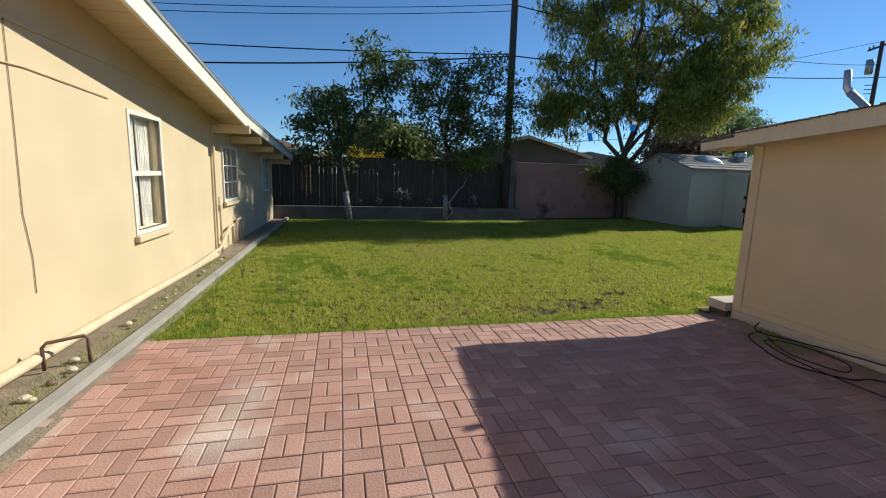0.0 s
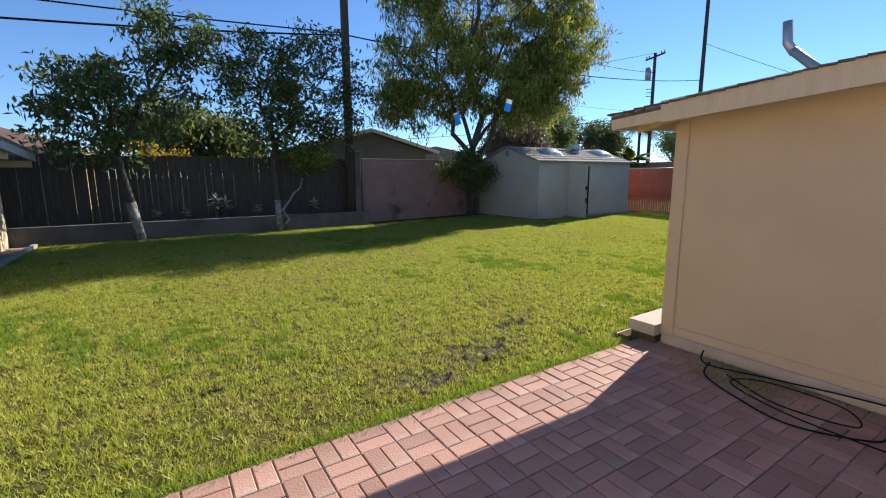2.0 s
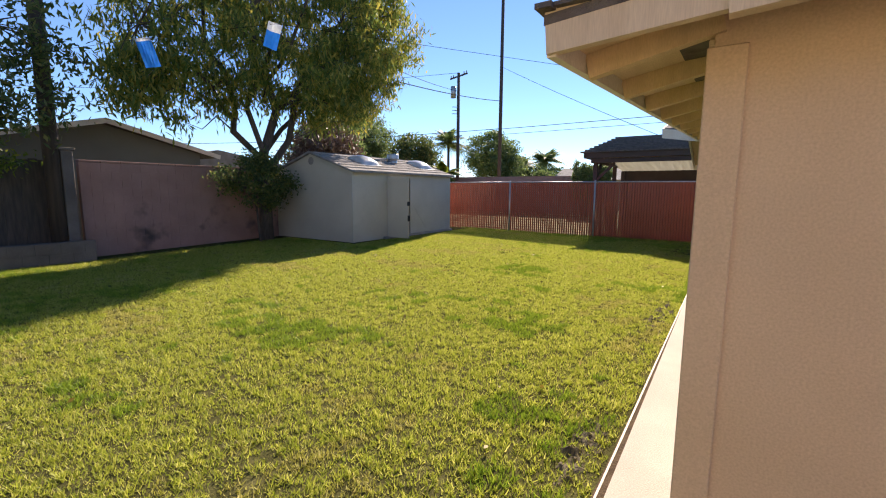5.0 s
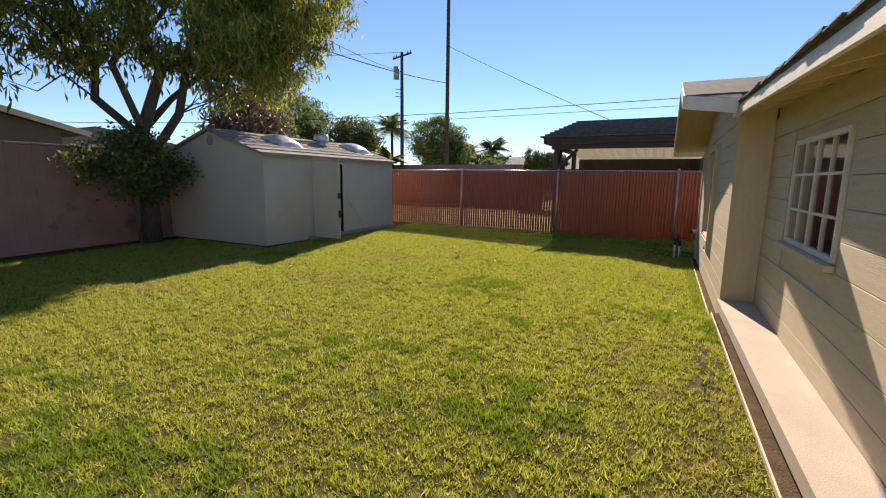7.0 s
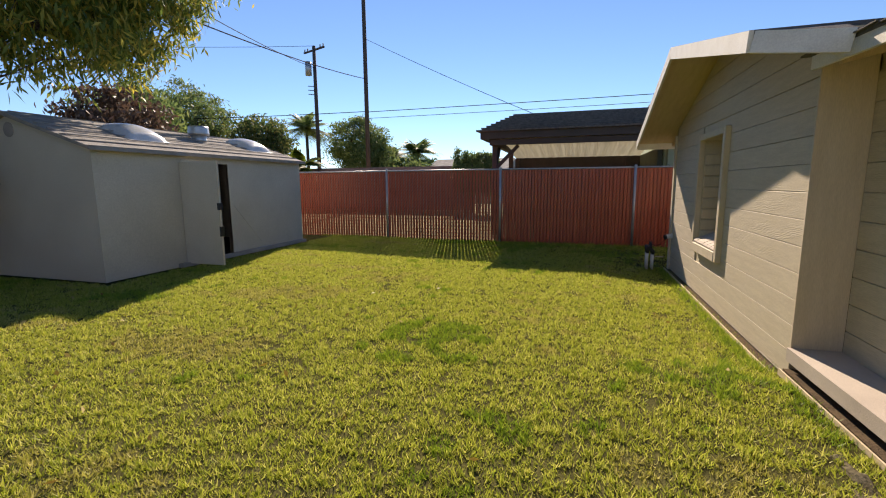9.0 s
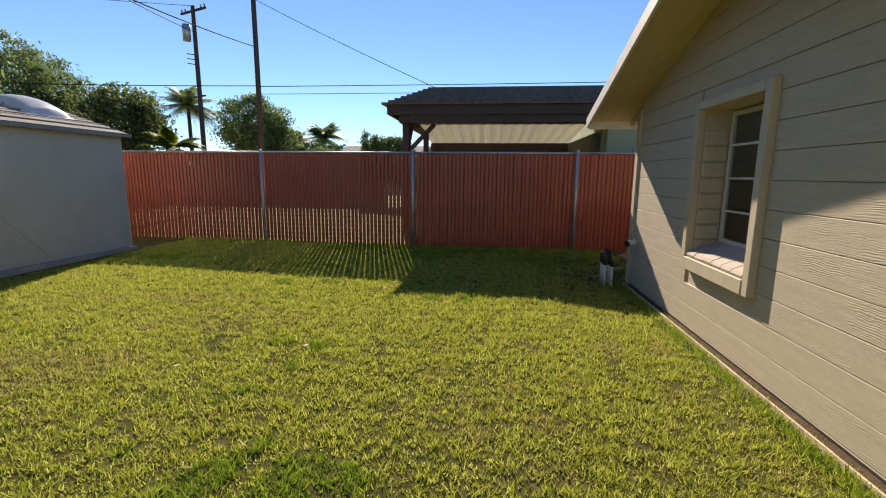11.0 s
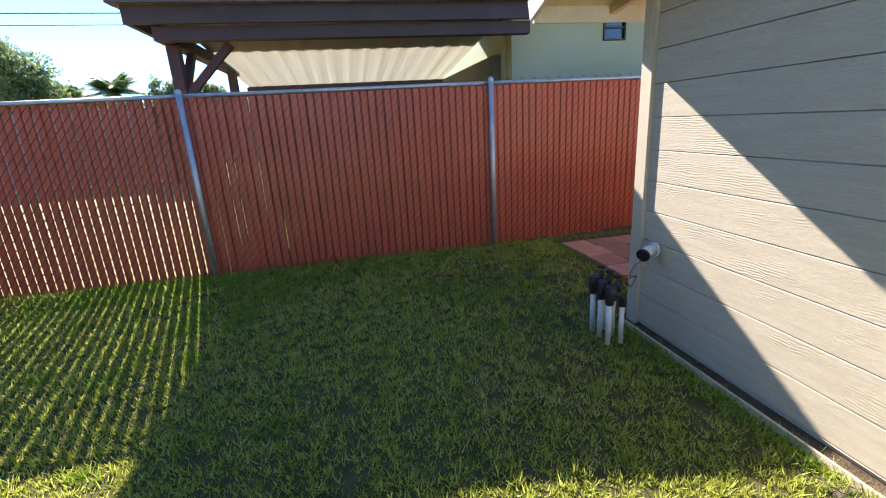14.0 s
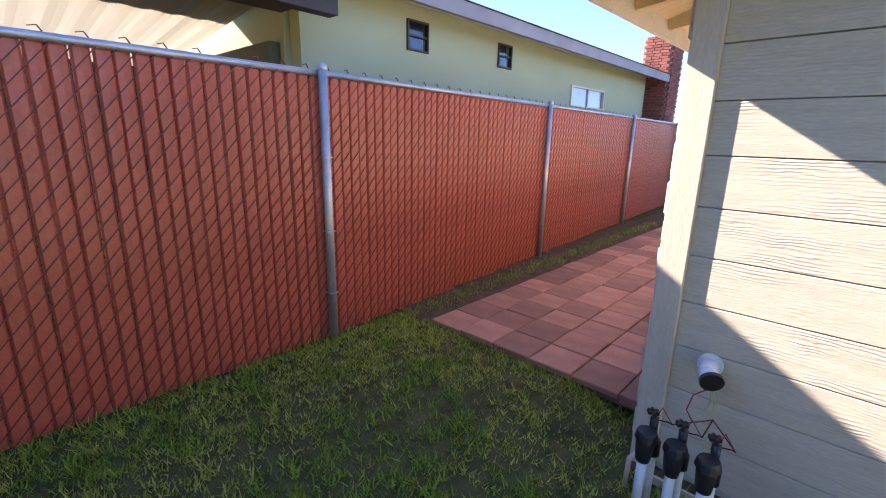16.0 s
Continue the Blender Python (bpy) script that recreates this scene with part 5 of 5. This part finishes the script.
make_tree("slender dark-leaved tree with a whitewashed trunk", (-4.3, 11.08, 0), ([(0, 0, -0.1), (-0.14, 0, 0.95), (-0.3, 0.02, 1.9), (-0.3, 0, 2.4)], 0.105),
          [((-0.35, 0, 2.2), (0.9, 0.1, 4.2), 0.075), ((-0.35, 0, 2.3), (-1.3, 0.1, 4.0), 0.055), ((-0.3, 0, 2.3), (-0.5, 0.5, 4.6), 0.05), ((0.5, 0.05, 3.5), (1.2, 0.2, 5.4), 0.04)],
          [((-0.9, 0.1, 3.2), (1.1, 1.0, 1.2), 0.34), ((0.5, 0.1, 3.6), (1.2, 1.1, 1.2), 0.33), ((1.0, 0.1, 5.0), (1.0, 0.9, 0.95), 0.25), ((-0.5, 0.1, 2.5), (1.0, 0.8, 0.5), 0.09)],
          105, 64, (0.20, 0.066), 0.19, 0.9, LEAF_D, BARK, 7, pale=PALEB)
make_tree("bushy dark-leaved tree with two pale stems", (-0.95, 11.15, 0), ([(0, 0, -0.1), (-0.02, 0, 0.9), (-0.08, 0, 1.8), (0, 0, 2.6)], 0.085),
          [((0.04, 0, 0.05), (0.75, 0.1, 1.5), 0.05), ((0.0, 0.02, 2.0), (1.5, 0.1, 4.4), 0.05), ((0, 0, 2.3), (-0.6, 0.1, 4.8), 0.05), ((0, 0, 2.4), (0.5, 0.2, 5.4), 0.05), ((0.7, 0.1, 1.4), (1.3, -0.1, 2.6), 0.035)],
          [((-0.3, 0, 4.0), (1.3, 1.1, 1.5), 0.36), ((1.1, -0.1, 4.2), (1.4, 1.2, 1.6), 0.4), ((0.4, 0, 2.8), (1.6, 1.0, 0.6), 0.16), ((2.2, -0.2, 3.6), (0.9, 0.8, 0.9), 0.08)],
          150, 62, (0.165, 0.06), 0.2, 0.7, LEAF_D, BARK, 11, pale=PALEB)
make_tree("low bright yellow-green shrub among the tree stems", (0.0, 11.5, 0.3), ([(0, 0, -0.1), (0, 0, 0.8), (0, 0, 1.5)], 0.03), [((0, 0, 1.2), (0.3, 0, 2.1), 0.02)],
          [((0.1, -0.1, 1.85), (0.9, 0.5, 0.38), 1.0)], 24, 60, (0.12, 0.045), 0.15, 0.3, LEAF_Y, BARK, 13, "shrub")
make_tree("yellow-flowering shrub beyond the board fence", (-4.3, 14.0, 0), ([(0, 0, -0.1), (0, 0, 1.0), (0, 0, 1.9)], 0.04), [((0, 0, 1.5), (0.5, 0, 2.2), 0.02)],
          [((0, 0, 2.2), (1.3, 0.5, 0.28), 1.0)], 26, 70, (0.10, 0.05), 0.14, 0.0, LEAF_O, BARK, 17, "shrub")
for k, (lab, b, h, r, leaf, sz, cl, per) in enumerate((
        ("round dark green tree in the distance", (40, 21.6, 0), 5.0, (2.9, 2.9, 2.4), LEAF_F, (0.27, 0.12), 140, 130),
        ("large feathery pepper tree in the distance", (27, 29.5, 0), 5.6, (4.2, 4.2, 3.0), LEAF_F, (0.3, 0.09), 190, 170),
        ("dark spreading tree behind the far wall", (28, 22.8, 0), 4.2, (2.0, 2.0, 1.9), LEAF_D, (0.28, 0.11), 90, 110),
        ("reddish brown tree behind the shed", (15.5, 19.5, 0), 3.6, (2.2, 1.8, 1.6), LEAF_W, (0.28, 0.11), 90, 90),
        ("green tree behind the shed", (19, 23, 0), 4.0, (2.6, 2.2, 2.0), LEAF_F, (0.34, 0.14), 90, 90),
        ("low bushy shrubs in the distance", (42, 17.0, 0), 2.6, (3.0, 3.4, 1.2), LEAF_F, (0.34, 0.17), 90, 80),
        ("dark tree behind the board fence", (-2.6, 17.5, 0), 3.2, (2.4, 1.8, 1.1), LEAF_D, (0.26, 0.12), 90, 80),
        ("bright green tree top beyond the house", (-14.5, 6.5, 0), 5.2, (1.6, 1.6, 1.2), LEAF_Y, (0.3, 0.14), 50, 70))):
    make_tree(lab, b, ([(0, 0, -0.1), (0.05, 0, h * 0.4), (0, 0.05, h * 0.75)], 0.16), [((0, 0, h * 0.5), (r[0] * 0.6, 0.2, h + 0.4), 0.08), ((0, 0, h * 0.55), (-r[0] * 0.6, -0.2, h + 0.2), 0.08), ((0, 0, h * 0.6), (0.1, r[1] * 0.6, h + 0.6), 0.07), ((0, 0, h * 0.6), (-0.1, -r[1] * 0.6, h), 0.07)],
              [((0, 0, h), r, 0.8), ((r[0] * 0.5, 0, h - 0.6), (r[0] * 0.6, r[1] * 0.7, r[2] * 0.6), 0.2)], cl, per, sz, 0.36, 0.6, leaf, BARK, 40 + k)


def palm(label, base, h, n, length, leaf, seed, width=0.05, category="palm"):
    rs = np.random.RandomState(seed)
    t = thing("palm_tree", label, category, at=base)
    part("trunk", tube(bmesh.new(), [(0, 0, -0.1), (0.1, 0.05, h * 0.5), (0, 0, h)], 0.16, 9, 0.12), BARK, t, smooth=True)
    for k in range(n):
        a, e = k * 2.399, rs.uniform(-0.3, 1.25)
        bm = bmesh.new()
        prev = None
        for i in range(9):
            f = i / 8
            rr = length * f
            p = Vector((math.cos(a) * rr * math.cos(e) , math.sin(a) * rr * math.cos(e), h + math.sin(e) * rr - 0.45 * length * f * f))
            if prev is not None:
                side = Vector((-math.sin(a), math.cos(a), 0))
                ll = length * 0.28 * math.sin(math.pi * min(0.97, f + 0.05))
                for j in range(3):
                    q = prev.lerp(p, j / 3)
                    for sgn in (-1, 1):
                        tip = q + side * sgn * ll + Vector((0, 0, -0.35 * ll)) + (p - prev) * 0.8
                        w = (p - prev).normalized() * width
                        bm.faces.new([bm.verts.new(v) for v in (q, q + w, tip)])
            prev = p
        part("frond", bm, leaf, t)
    return t


palm("tall feathery palm in the distance", (36, 24.4, 0), 6.2, 40, 2.7, LEAF_F, 5, 0.1)
palm("shorter palm tree in the distance", (45, 17.6, 0), 4.6, 40, 2.8, LEAF_F, 6, 0.12)
palm("shorter palm tree in the distance", (46, 21.0, 0), 4.2, 40, 2.6, LEAF_F, 8, 0.12)
palm("banana plant with broad bright leaves beyond the wall", (25, 17.6, 0), 2.6, 14, 1.7, LEAF_Y, 7, 0.34, "banana plant")
for k in range(6):
    make_tree("narrow dark columnar cypress beyond the fence", (24 + 0.25 * k, 6.0 + 0.42 * k, 0), ([(0, 0, -0.1), (0, 0, 1.2), (0, 0, 2.6)], 0.05), [((0, 0, 1.0), (0, 0, 2.9), 0.02)],
              [((0, 0, 2.0), (0.2, 0.2, 1.15 + 0.1 * (k % 2)), 1.0)], 30, 60, (0.2, 0.06), 0.1, -1.0, LEAF_F, BARK, 70 + k)

# pale agave-like plants in the planter
AGAVE = leaf_mat("dry_agave", (0.30, 0.30, 0.24), (0.42, 0.40, 0.33), (0.5, 0.46, 0.38), 0.2)
for k, (x, y, s) in enumerate(((-2.55, 11.62, 1.0), (-2.3, 11.7, 0.8), (-1.5, 11.6, 0.55), (-4.0, 11.7, 0.5), (-3.3, 11.7, 0.5), (0.2, 11.7, 0.7))):
    t = thing("succulent", "pale dry succulent plant in the planter", "plant", "planter succulents", at=(x, y, 0.34))
    rs = np.random.RandomState(100 + k)
    part("stem", tube(bmesh.new(), [(0, 0, -0.05), (0.02, 0, 0.3 * s), (0.04, 0, 0.6 * s)], 0.05 * s, 7), BARK, t)
    for i in range(16):
        a, e = i * 2.4, rs.uniform(-0.1, 1.1)
        d = Vector((math.cos(a) * math.cos(e), math.sin(a) * math.cos(e), math.sin(e)))
        sd = d.cross(Vector((0, 0, 1))).normalized()
        p = Vector((0.04, 0, (0.35 + 0.02 * i) * s))
        ln = 0.34 * s * rs.uniform(0.7, 1.2)
        bm = bmesh.new()
        ring = [p - sd * 0.015, p + sd * 0.015, p + d * ln * 0.45 + sd * 0.035 * s, p + d * ln - Vector((0, 0, 0.05)), p + d * ln * 0.45 - sd * 0.035 * s]
        bm.faces.new([bm.verts.new(v) for v in ring])
        part("leaf", bm, AGAVE, t)

tagged(mesh_ob("walk_bed", boxes((-0.09, 6.31, 0.024, 0.27, -0.06, 0.069), (-0.15, 6.31, 0.27, 0.4, -0.06, 0.0)), DIRT), "bare soil strip beside the raised walk", "soil", kind="structure")
tagged(mesh_ob("wing_bed", boxes((6.35, 11.35, 0.3, 0.43, -0.2, -0.115)), DIRT), "bare soil strip at the foot of the wing wall", "soil", kind="structure")

# ---- paving by the red fence ----
rng = random.Random(31)
pv = thing("paver_path", "path of square red concrete pavers between garage and fence", "path", kind="structure")
pbm = boxes((-0.149, 0.149, -0.149, 0.149, -0.03, 0.03), bevel=0.006)
pme = bpy.data.meshes.new("paver")
pbm.to_mesh(pme)
pbm.free()
pme.materials.append(PAVER)
for i in range(6):
    for j in range(30):
        ob = new("paver", pme)
        ob.parent = pv
        ob.location = (12.93 - i * 0.306 + 0.03 * math.sin(j * 0.6) * 0, -0.09 - j * 0.306 + rng.uniform(-0.004, 0.004), rng.uniform(-0.008, 0.004))
        ob.rotation_euler = (rng.uniform(-0.012, 0.012), rng.uniform(-0.012, 0.012), rng.uniform(-0.012, 0.012))
tagged(mesh_ob("path_bed", boxes((11.2, 13.7, -12, 0.06, -0.04, -0.012)), DIRT), "bare soil strip under the paver path", "soil", kind="structure")

# ---- patio of basket-weave bricks ----
tagged(mesh_ob("patio_base", boxes((-6.62, 0.0, -10, 0.19, -0.05, -0.008)), JOINT), "dark joints of the stamped brick patio", "patio", kind="structure")
patio = thing("patio", "worn red basket-weave brick patio", "patio", kind="structure")
BL, BWD, GAP = 0.2195, 0.10975, 0.006


def brick_verts(x0, x1, y0, y1, z):
    e = 0.006
    b = [(x0, y0), (x1, y0), (x1, y1), (x0, y1)]
    t = [(x0 + e, y0 + e), (x1 - e, y0 + e), (x1 - e, y1 - e), (x0 + e, y1 - e)]
    return [(x, y, -0.02) for x, y in b] + [(x, y, z - 0.004) for x, y in b] + [(x, y, z) for x, y in t]


FACES = [(8, 9, 10, 11)] + [(4 + i, 4 + (i + 1) % 4, 8 + (i + 1) % 4, 8 + i) for i in range(4)] + [(i, (i + 1) % 4, 4 + (i + 1) % 4, 4 + i) for i in range(4)]
one = {}
for turn in (0, 1):
    hx, hy = ((BL - GAP) / 2, (BWD - GAP) / 2) if turn == 0 else ((BWD - GAP) / 2, (BL - GAP) / 2)
    me = bpy.data.meshes.new("brick")
    me.from_pydata(brick_verts(-hx, hx, -hy, hy, 0.0), [], FACES)
    me.materials.append(BRICKP)
    one[turn] = me
rng = random.Random(77)
vs, fs, count = [], [], 0
ni, nj = 30, 46
for j in range(nj):
    for i in range(ni):
        x, y = 0.02 - (i + 0.5) * BL, 0.177 - (j + 0.5) * BL
        turn = (i + j + 1) % 2
        for s in (-1, 1):
            cx, cy = (x, y + s * BWD / 2) if turn == 0 else (x + s * BWD / 2, y)
            z = rng.uniform(-0.003, 0.002)
            if j < 7 and i < 21 and count < 300:
                ob = new("brick", one[turn])
                ob.parent = patio
                ob.location = (cx, cy, z)
                count += 1
            else:
                hx, hy = ((BL - GAP) / 2, (BWD - GAP) / 2) if turn == 0 else ((BWD - GAP) / 2, (BL - GAP) / 2)
                k = len(vs)
                vs += brick_verts(cx - hx, cx + hx, cy - hy, cy + hy, z)
                fs += [tuple(k + q for q in f) for f in FACES]
ob = quads("brick_field", vs, fs, BRICK)
ob.parent = patio
ob["kind"] = "stuff"

# ---- lawn ----
def blades(name, pts, height, width, rs, material, label):
    """Short grass: each blade one bent strip of two triangles."""
    n = len(pts)
    a = rs.uniform(0, 2 * math.pi, n)
    lean = rs.uniform(0.2, 0.9, n)
    h = height * rs.uniform(0.6, 1.2, n)
    w = width * rs.uniform(0.7, 1.3, n)
    side = np.stack([np.cos(a), np.sin(a), 0 * a], 1) * (w / 2)[:, None]
    b = rs.uniform(0, 2 * math.pi, n)
    tip = np.stack([np.cos(b) * lean * h, np.sin(b) * lean * h, h * (1 - 0.35 * lean)], 1)
    base = np.concatenate([pts, (rise(pts[:, 0], pts[:, 1]) - 0.032)[:, None]], 1)
    v = np.stack([base - side, base + side, base + tip], 1).reshape(-1, 3)
    me = bpy.data.meshes.new(name)
    me.vertices.add(3 * n)
    me.vertices.foreach_set("co", v.ravel())
    me.loops.add(3 * n)
    me.loops.foreach_set("vertex_index", np.arange(3 * n))
    me.polygons.add(n)
    me.polygons.foreach_set("loop_start", np.arange(0, 3 * n, 3))
    me.materials.append(material)
    me.update(calc_edges=True)
    return tagged(new(name, me), label, "lawn", kind="stuff")


def lawn_points(rs, n):
    x, y = rs.uniform(-6.36, 13.4, n), rs.uniform(0.06, 11.3, n)
    keep = (y > 0.2 + 0.04 * np.sin(x * 9)) | (x > 11.3)
    keep &= ~((x > -0.25) & (x < 6.35) & (y < 0.43)) & ~((x > 6.3) & (x < 11.4) & (y < 0.43))
    keep &= ~((x > SX0 - 0.05) & (y > SY0 - 0.05))
    return np.stack([x[keep], y[keep]], 1)


def field(p, f, seed):
    """Smooth random field over the plan, by a few waves."""
    rs = np.random.RandomState(seed)
    out = np.zeros(len(p))
    for _ in range(14):
        d = rs.normal(size=2) * f
        out += np.sin(p @ d + rs.uniform(0, 6.28))
    return out / 14 ** 0.5


rs = np.random.RandomState(1)
core = lawn_points(rs, 430000)


def bareness(p):
    spots = ((-1.45, 0.78, 0.62, 0.22, 1.3), (-2.1, 0.55, 0.4, 0.12, 0.9), (-0.9, 1.15, 0.3, 0.12, 0.8), (4.4, 0.66, 1.0, 0.10, 1.0), (0.9, 0.6, 0.6, 0.12, 0.9), (2.6, 0.6, 0.5, 0.08, 0.8), (12.2, 1.2, 0.9, 0.5, 0.75), (11.9, 0.5, 0.5, 0.3, 0.9), (9.0, 0.55, 1.6, 0.06, 0.7))
    out = np.zeros(len(p))
    for x, y, sx, sy, w in spots:
        out += w * np.exp(-(((p[:, 0] - x) / sx) ** 2 + ((p[:, 1] - y) / sy) ** 2))
    return out


thin = np.clip((core[:, 0] - 10.6) * 1.2, 0, 1) * np.clip(3.2 - core[:, 1], 0, 1)
gap = 0.12 * thin * (1 + 0.6 * field(core, 5.0, 9)) + 0.62 * bareness(core) * (0.7 + 0.5 * field(core, 12.0, 4)) + 0.45 * (field(core, 6.0, 5) > 1.2) + 0.30 * (field(core, 17.0, 6) > 0.9) + 0.42 * (0.7 * field(core, 42.0, 7) + 0.75 * field(core, 95.0, 8) < -0.75)
core = core[rs.uniform(size=len(core)) > np.clip(gap, 0, 0.96)]
PER = 4
tuft = 0.7 * field(core, 42.0, 7) + 0.75 * field(core, 95.0, 8)
hgt = np.repeat(rs.uniform(0.75, 1.25, len(core)) * np.clip(1 + 0.5 * tuft, 0.35, 2.0), PER)
pts = np.repeat(core, PER, 0) + rs.normal(size=(len(core) * PER, 2)) * 0.013
f = np.repeat(field(core, 1.5, 2) + 0.9 * field(core, 8.0, 3), PER)
LAWN_A = leaf_mat("lawn_blade", (0.23, 0.295, 0.032), (0.45, 0.48, 0.06), (0.69, 0.65, 0.18), 0.5)
LAWN_B = leaf_mat("lush_blade", (0.13, 0.22, 0.018), (0.26, 0.37, 0.03), (0.43, 0.49, 0.06), 0.42)
LAWN_C = leaf_mat("dry_blade", (0.30, 0.31, 0.05), (0.50, 0.47, 0.09), (0.70, 0.62, 0.24), 0.4)
mid_ = (f < 1.35) & (f > -1.25)
blades("lawn", pts[mid_], 0.037 * hgt[mid_], 0.0088, rs, LAWN_A, "short mown yellow-green lawn grass")
blades("lawn", pts[f <= -1.25], 0.034 * hgt[f <= -1.25], 0.0088, rs, LAWN_C, "dry straw-coloured patches in the lawn")
blades("lawn", pts[f >= 1.35], 0.048 * hgt[f >= 1.35], 0.0088, rs, LAWN_B, "lush darker green tufts in the lawn")
# bare muddy patches with clods
rs = np.random.RandomState(6)
for k, (x, y, sx, sy) in enumerate(((-1.4, 0.8, 0.75, 0.36), (-2.2, 0.55, 0.4, 0.2), (-0.75, 1.25, 0.3, 0.16), (4.4, 0.6, 1.1, 0.13), (0.9, 0.57, 0.6, 0.13), (9.0, 0.5, 2.2, 0.07))):
    bm = bmesh.new()
    n = 36
    grid = []
    for i in range(n + 1):
        row = []
        for j in range(n + 1):
            u, v = 2 * i / n - 1, 2 * j / n - 1
            p = Vector((x + u * sx, y + v * sy, 0))
            h = noise.fractal(p * 11, 0.8, 2.2, 5) * 0.05 + 0.0
            edge_ = max(0.0, 1 - (u * u + v * v)) ** 0.5
            row.append(bm.verts.new((p.x, p.y, float(rise(p.x, p.y)) - 0.05 + (0.026 + h) * edge_)))
        grid.append(row)
    for i in range(n):
        for j in range(n):
            bm.faces.new((grid[i][j], grid[i + 1][j], grid[i + 1][j + 1], grid[i][j + 1]))
    tagged(mesh_ob("mud_patch", bm, MUD), "bare lumpy grey mud patch in the lawn", "soil", "bare patches", kind="stuff")
rs = np.random.RandomState(8)
edge = np.concatenate([np.stack([rs.uniform(-6.4, -0.2, 3500), rs.normal(0.21, 0.045, 3500)], 1), np.stack([rs.normal(-6.3, 0.03, 3000), rs.uniform(0.2, 10.5, 3000)], 1),
                       np.stack([rs.uniform(6.4, 11.3, 2500), rs.normal(0.5, 0.05, 2500)], 1), np.stack([rs.normal(13.32, 0.06, 4500), rs.uniform(-6.0, 9, 4500)], 1), np.stack([rs.uniform(11.2, 13.1, 600), rs.normal(0.08, 0.03, 600)], 1), np.stack([rs.normal(12.75, 0.15, 350), rs.normal(-4.7, 0.2, 350)], 1),
                       np.stack([rs.uniform(-6.76, -6.47, 3200), rs.uniform(-1.5, 4.2, 3200)], 1),
                       np.stack([rs.normal(-0.28, 0.12, 700), rs.normal(-0.75, 0.2, 700)], 1), np.stack([rs.normal(-0.1, 0.04, 500), rs.uniform(-2.5, 0.1, 500)], 1)])
blades("grass_edging", edge, 0.085, 0.009, rs, LAWN_B, "longer grass along the paving and walls")
# fallen leaves
rs = np.random.RandomState(19)
fl = np.concatenate([rs.uniform((3.0, 3.5), (11.5, 8.4), (90, 2)), rs.uniform((-5, 0.5), (10, 6), (40, 2))])
ob = leaf_mesh("fallen_leaves", np.concatenate([fl, (rise(fl[:, 0], fl[:, 1]) + 0.012)[:, None]], 1), 0.07, 0.03, rs, 0.0, leaf_mat("fallen_leaf", (0.22, 0.13, 0.04), (0.42, 0.30, 0.06), (0.6, 0.5, 0.25), 0.2), None)
tagged(ob, "scattered dry yellow leaves on the lawn", "leaves", kind="stuff")
